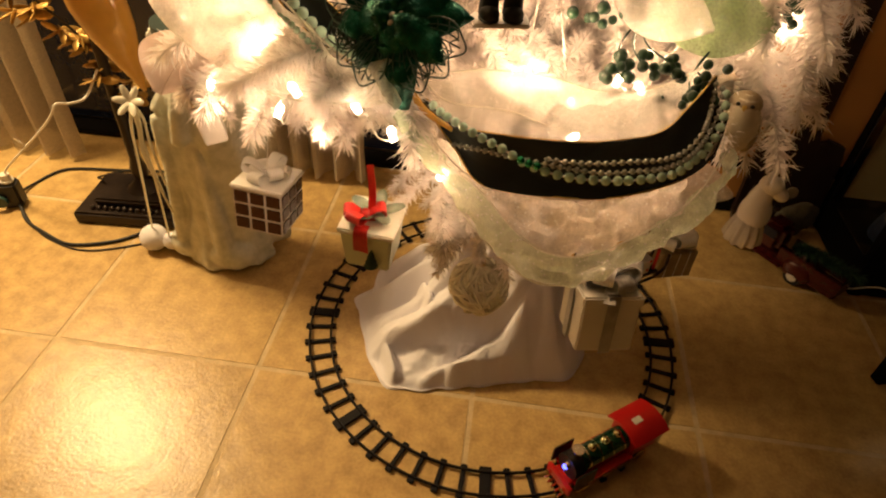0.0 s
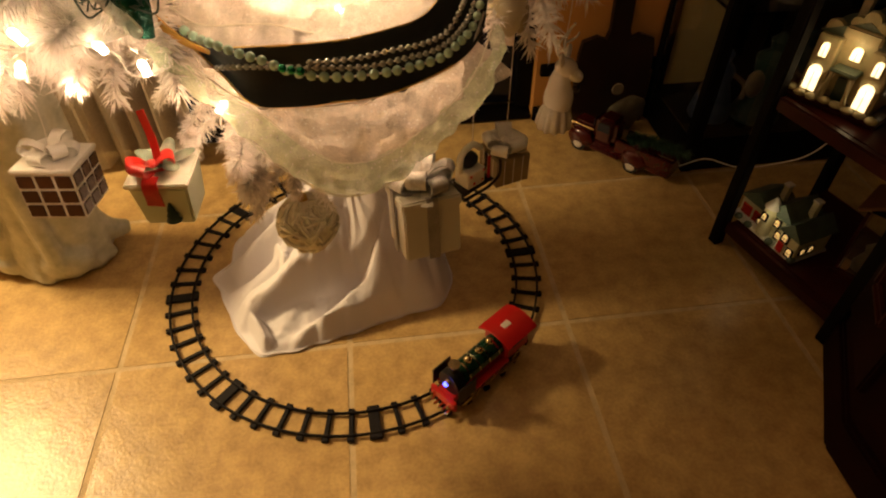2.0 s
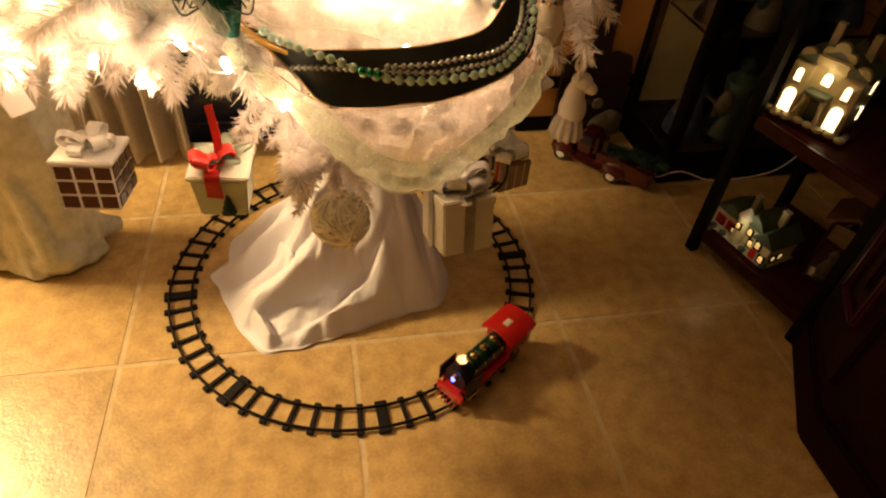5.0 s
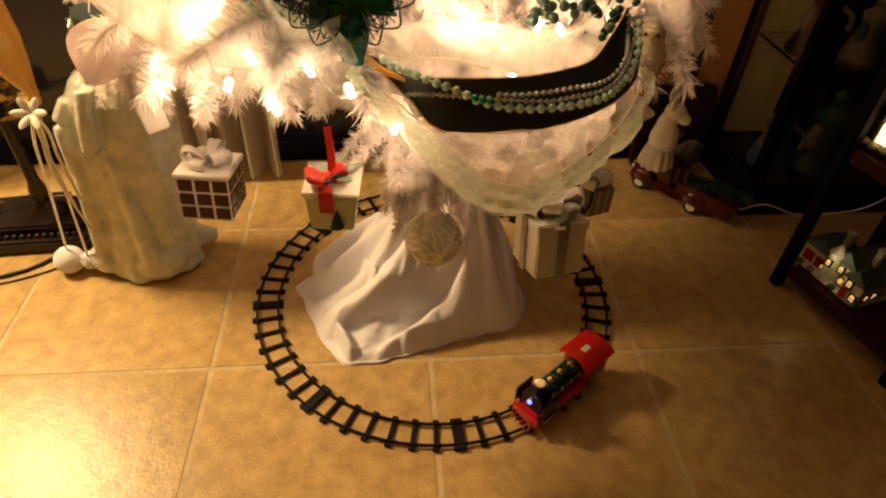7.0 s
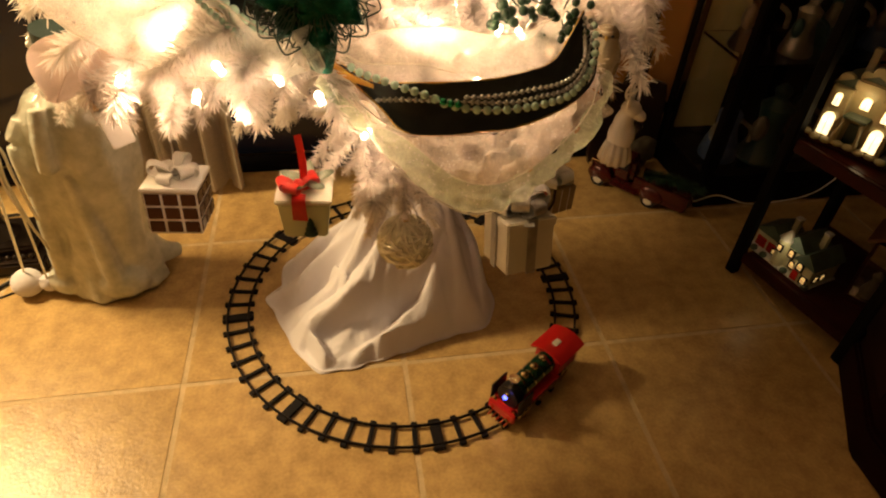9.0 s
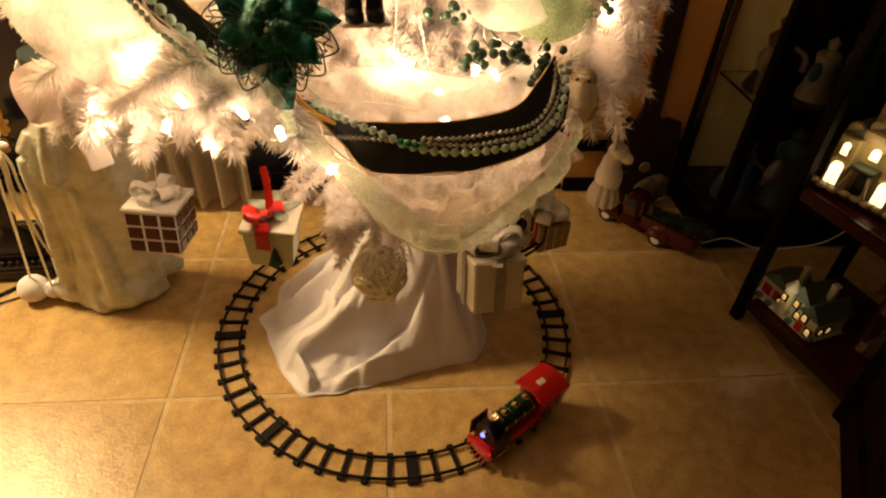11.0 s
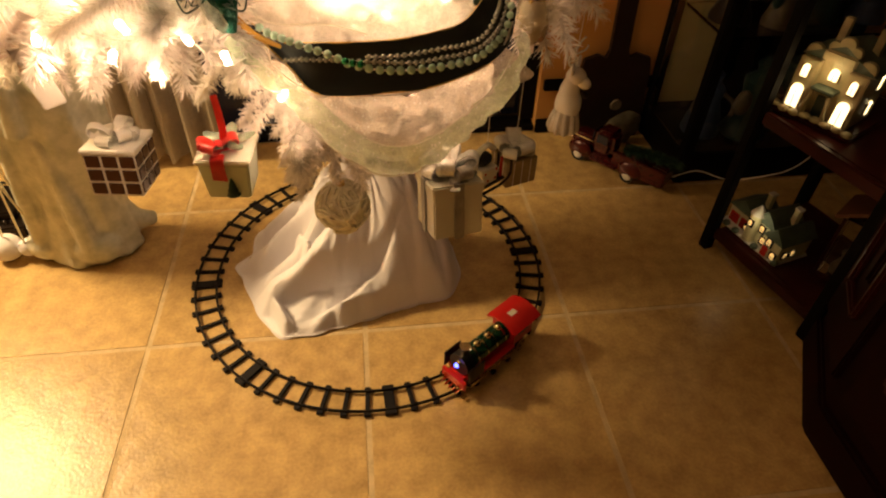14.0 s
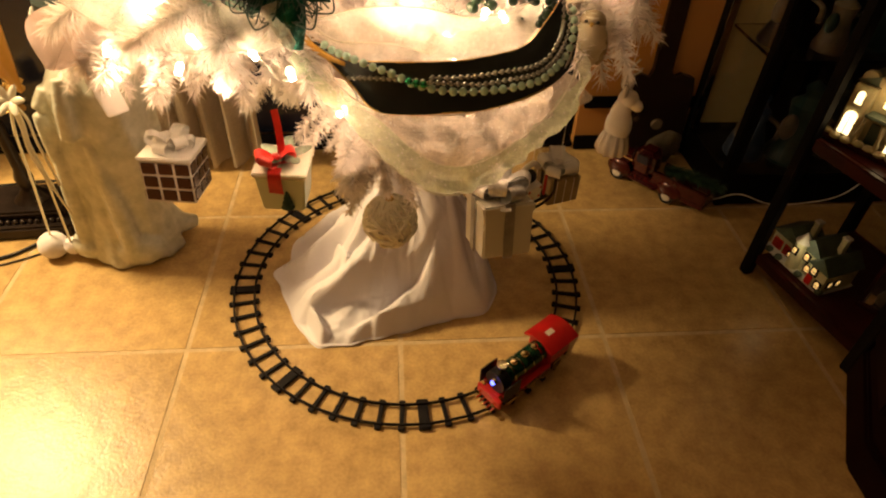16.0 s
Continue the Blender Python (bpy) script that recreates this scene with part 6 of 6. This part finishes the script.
def low_house():
    root = thing("village_house", E_M @ pose(0.078, -0.080, 0.0705, 0, 0, 0) @ Matrix.Scale(1.05, 4), "lit porcelain village house with red garage doors and green roofs", "ornament house", "lit village houses")
    part("base", box(bmesh.new(), 0.100, 0.180, 0.006, 0, 0, 0.003, 0.002), M_SNOW, root)
    part("garage", box(bmesh.new(), 0.070, 0.070, 0.042, 0.008, 0.050, 0.027, 0.001), M_HOUSEWALL, root)
    part("hall", box(bmesh.new(), 0.076, 0.060, 0.058, 0.004, -0.018, 0.035, 0.001), M_HOUSEWALL, root)
    part("wing", box(bmesh.new(), 0.090, 0.046, 0.052, -0.004, -0.064, 0.032, 0.001), M_HOUSEWALL, root)
    r = part("roof", gable_roof(bmesh.new(), 0.070, 0.070, 0.030, 0.008, 0.050, 0.0485), M_HOUSEROOF, root)
    r = part("roof", gable_roof(bmesh.new(), 0.076, 0.060, 0.036, 0.004, -0.018, 0.0645), M_HOUSEROOF, root)
    r = part("roof", gable_roof(bmesh.new(), 0.090, 0.046, 0.030, -0.004, -0.064, 0.0585), M_HOUSEROOF, root)
    part("tower", cyl(bmesh.new(), 0.014, 0.014, 0.072, pose(-0.038, 0.004, 0.006), 12), M_HOUSEWALL, root)
    part("tower_roof", cyl(bmesh.new(), 0.018, 0.002, 0.024, pose(-0.038, 0.004, 0.078), 12), M_SNOW, root, "snowy cone roof")
    for x, y, z in ((0.02, 0.03, 0.062), (0.016, -0.045, 0.075)):
        c = part("chimney", box(bmesh.new(), 0.013, 0.013, 0.046, x, y, z + 0.012, 0.001), M_HOUSEWALL, root)
        part("snow_cap", box(bmesh.new(), 0.016, 0.016, 0.005, x, y, z + 0.037, 0.001), M_SNOW, c)
    for y in (0.034, 0.066):
        d = part("garage_door", box(bmesh.new(), 0.003, 0.026, 0.026, -0.028, y, 0.020, 0.0006), M_TRAINRED, root, "red garage door")
        b = bmesh.new()
        for k in range(3):
            box(b, 0.0016, 0.024, 0.0012, -0.0298, y, 0.013 + 0.007 * k)
        part("slat", b, M_SHELF, d)
    lit_window(root, -0.036, -0.018, 0.048, 0.013, 0.017, small=True)
    lit_window(root, -0.036, -0.030, 0.024, 0.013, 0.017, small=True)
    lit_window(root, -0.036, -0.006 + 0.028, 0.022, 0.009, 0.012, small=True)
    lit_window(root, -0.0505, -0.056, 0.044, 0.014, 0.017, small=True)
    lit_window(root, -0.0505, -0.076, 0.020, 0.014, 0.018, small=True)
    lit_window(root, -0.0535, 0.004, 0.056, 0.012, 0.015, small=True)
    lit_window(root, -0.010, -0.0885, 0.028, 0.012, 0.014, 90, small=True)
    lit_window(root, -0.032, -0.0885, 0.028, 0.010, 0.014, 90, small=True)
    part("door", box(bmesh.new(), 0.003, 0.015, 0.024, -0.050, -0.052, 0.018, 0.0006), M_TRAINRED, root, "dark red door")
    rr = random.Random(8)
    for k in range(6):
        part("bush", ball(bmesh.new(), 0.009, -0.044 + rr.uniform(-0.006, 0.004), -0.085 + 0.03 * k, 0.009, 1, 1, 0.8, 10, 7), M_HOUSEROOF, root)


low_house()


def tall_house():
    root = thing("village_house", E_M @ pose(0.101, -0.068, 0.3965, 0, 0, 14) @ Matrix.Scale(1.1, 4), "lit porcelain manor with arched glowing windows on wooden base", "ornament house", "lit village houses")
    part("base", box(bmesh.new(), 0.125, 0.165, 0.010, 0, 0, 0.005, 0.003), M_SHELF, root, "brown wooden base")
    part("hall", box(bmesh.new(), 0.080, 0.120, 0.104, 0.008, 0, 0.062, 0.002), M_MANOR, root)
    for y in (-0.044, 0.044):
        part("bay", box(bmesh.new(), 0.020, 0.036, 0.104, -0.040, y, 0.062, 0.002), M_MANOR, root)
        lit_window(root, -0.0515, y, 0.036, 0.022, 0.034)
        lit_window(root, -0.0515, y, 0.088, 0.012, 0.018)
    lit_window(root, -0.034, 0.0, 0.090, 0.016, 0.014)
    lit_window(root, 0.010, -0.0615, 0.092, 0.012, 0.020, 90)
    lit_window(root, 0.012, -0.0615, 0.040, 0.012, 0.020, 90)
    part("porch_roof", box(bmesh.new(), 0.030, 0.044, 0.006, -0.046, 0, 0.068, 0.002), M_HOUSEROOF, root)
    for y in (-0.018, 0.018):
        part("porch_column", lathe(bmesh.new(), [(0.005, 0.010), (0.0035, 0.014), (0.003, 0.06), (0.005, 0.065)], 12, pose(-0.054, y, 0)), M_MANOR, root)
    part("door", box(bmesh.new(), 0.004, 0.022, 0.040, -0.034, 0, 0.031, 0.001), M_DOORDARK, root, "dark green door")
    for y in (-0.0235, 0.0235):
        b = bmesh.new()
        tube(b, [(-0.050, y, 0.012), (-0.060, y * 0.9, 0.03), (-0.056, y * 0.6, 0.062)], 0.003, 6, 10)
        part("buttress", b, M_MANOR, root)
    r = part("roof", gable_roof(bmesh.new(), 0.085, 0.125, 0.034, 0.008, 0, 0.1145), M_HOUSEROOF, root)
    part("front_gable", prism(bmesh.new(), [(-0.045, -0.030), (-0.020, -0.030), (-0.020, 0.030), (-0.045, 0.030)], 0.115, 0.136, 0.003), M_MANOR, root)
    for y, z, rr2 in ((-0.018, 0.140, 0.012), (0.018, 0.140, 0.012), (0.0, 0.150, 0.015), (-0.048, 0.122, 0.016), (0.048, 0.122, 0.016)):
        part("scroll", lathe(bmesh.new(), [(rr2 * 0.45, -0.006), (rr2 * 0.9, -0.005), (rr2, 0), (rr2 * 0.9, 0.005), (rr2 * 0.45, 0.006)], 20, pose(-0.034, y, z, 0, 90, 0)), M_MANOR, root)
    for y in (-0.03, 0.035):
        part("chimney", box(bmesh.new(), 0.014, 0.014, 0.05, 0.02, y, 0.150, 0.001), M_MANOR, root)
    rr = random.Random(3)
    for k in range(8):
        part("bush", ball(bmesh.new(), 0.009, -0.054 + rr.uniform(-0.006, 0.004), -0.072 + 0.0205 * k, 0.013, 1, 1.2, 0.7, 10, 7), M_MANOR, root)


tall_house()
hl = lamp("village_house_glow", tuple(E_M @ Vector((0.03, -0.08, 0.51))), 0.06, 0.01, (1.0, 0.66, 0.29))
lamp("village_house_glow", tuple(E_M @ Vector((0.0, -0.10, 0.15))), 0.035, 0.01, (1.0, 0.78, 0.42))


def snow_globe():
    root = thing("snow_globe", E_M @ pose(0.175, -0.235, 0.3965), "snow globe on black base with green winter scene", "snow globe")
    part("base", lathe(bmesh.new(), [(0.040, 0), (0.042, 0.006), (0.034, 0.03), (0.032, 0.045), (0.028, 0.05)], 28), M_BLACKWOOD, root)
    g = part("globe", ball(bmesh.new(), 0.038, 0, 0, 0.084, u=28, v=18), M_GLASS, root, "clear glass globe")
    g.visible_shadow = False
    part("ground", ball(bmesh.new(), 0.030, 0, 0, 0.064, 1, 1, 0.35, 18, 8), mat("green_snow", (0.15, 0.42, 0.25), 0.5, 0, 0.4, 60, 0.3), root, "green glittering ground")
    part("scene", lathe(bmesh.new(), [(0.012, 0.066), (0.006, 0.08), (0.009, 0.081), (0.0, 0.10)], 10), M_SNOW, root, "tiny white tree")


snow_globe()


def wooden_lantern():
    root = thing("wooden_lantern", E_M @ pose(0.145, -0.245, 0.0705, 0, 0, 20), "glass lantern with sloping wooden roof on low shelf", "lantern")
    part("base", box(bmesh.new(), 0.09, 0.09, 0.010, 0, 0, 0.005, 0.002), M_SHELF, root)
    g = part("glass", box(bmesh.new(), 0.066, 0.066, 0.15, 0, 0, 0.086), M_GLASS, root, "clear glass sides")
    g.visible_shadow = False
    for x in (-0.036, 0.036):
        for y in (-0.036, 0.036):
            part("corner_post", box(bmesh.new(), 0.007, 0.007, 0.15, x, y, 0.086, 0.001), M_SHELF, root)
    m = mat("pine_roof", (0.16, 0.07, 0.035), 0.4, 0, 0.4, 14, 0.15, 100)
    for s in (-1, 1):
        part("roof_board", box(bmesh.new(), 0.110, 0.066, 0.007, 0, s * 0.026, 0.186, 0.001, 0, -s * 32), m, root, "red-brown wooden roof board")
    part("figure", lathe(bmesh.new(), [(0.016, 0.011), (0.02, 0.03), (0.008, 0.06), (0.012, 0.075), (0.0, 0.09)], 14), M_FIG, root, "small cream figurine")


wooden_lantern()


# ---- figurines in the curio cabinet ----
def figurine(x, y, z, h, material, label, seed):
    rr = random.Random(seed)
    root = thing("figurine", pose(x, y, z), label, "figurine", "curio figurines")
    r = h * 0.2
    part("body", lathe(bmesh.new(), [(r * 1.3, 0.0), (r * 1.35, h * 0.04), (r * rr.uniform(0.8, 1.2), h * 0.25), (r * rr.uniform(0.5, 0.8), h * 0.5), (r * rr.uniform(0.7, 1.0), h * 0.7), (r * 0.35, h * 0.8), (r * 0.5, h * 0.9), (0.0, h)], 16), material, root)
    b = bmesh.new()
    tube(b, [(r * 0.6, 0, h * 0.62), (r * 1.5, -r * 0.6, h * 0.5), (r * 1.2, -r * 1.2, h * 0.36)], h * 0.035, 6, 10)
    ball(b, r * 0.5, -r * 0.9, -r * 0.4, h * 0.45, 1, 0.8, 1.6)
    part("trim", b, M_FIG if material is not M_FIG else M_TEAL, root)


CXX, CYY = 1.36, 0.462
for i, (dx, dy, z, h, m, lab) in enumerate((
        (0.10, 0.12, 0.102, 0.20, M_BLUEFIG, "dark blue and cream porcelain figurine in the cabinet"), (0.22, 0.10, 0.102, 0.24, M_TEAL, "teal glazed porcelain figurine in the cabinet"),
        (0.34, 0.14, 0.102, 0.22, M_TEAL, "tall teal porcelain figurine on cabinet floor"), (0.48, 0.12, 0.102, 0.20, M_FIG, "cream porcelain figurine on cabinet floor"),
        (0.09, 0.14, 0.4245, 0.20, M_LAMPBASE, "dark bronze figurine on glass shelf"), (0.20, 0.10, 0.4245, 0.16, M_FIG, "cream porcelain figurine on glass shelf"),
        (0.32, 0.13, 0.4245, 0.21, M_TEAL, "teal porcelain figurine on glass shelf"), (0.46, 0.12, 0.4245, 0.18, M_BLUEFIG, "dark blue figurine on glass shelf"),
        (0.14, 0.13, 0.7845, 0.18, M_FIG, "cream figurine on upper glass shelf"), (0.34, 0.12, 0.7845, 0.2, M_TEAL, "teal figurine on upper glass shelf"))):
    figurine(CXX + dx, CYY + dy, z, h, m, lab, i)


# ---- floor tiles ----
def tiles():
    g, t, hgt = 0.0075, T, 0.008
    b = bmesh.new()
    box(b, t - g, t - g, hgt, 0, 0, -hgt / 2)
    top = [f for f in b.faces if f.normal.z > 0.9]
    bmesh.ops.bevel(b, geom=list(top[0].edges), offset=0.002, segments=2, affect="EDGES")
    proto = None
    for i in range(-5, 6):
        for k in range(-6, 2):
            x, y = (i + 0.5) * t, (k + 0.5) * t
            if x + t / 2 > X1 + 0.15 or x - t / 2 < X0 - 0.15 or y - t / 2 < Y0 - 0.15 or y + t / 2 > Y1 + 0.2:
                continue
            if proto is None:
                o = proto = part("tile", b, M_TILE, floor)
            else:
                o = proto.copy()
                scene.collection.objects.link(o)
            rr = (i * 7 + k * 13) % 4
            o.matrix_basis = pose(x, y, 0.0, 0, 0, 90 * rr)


tiles()
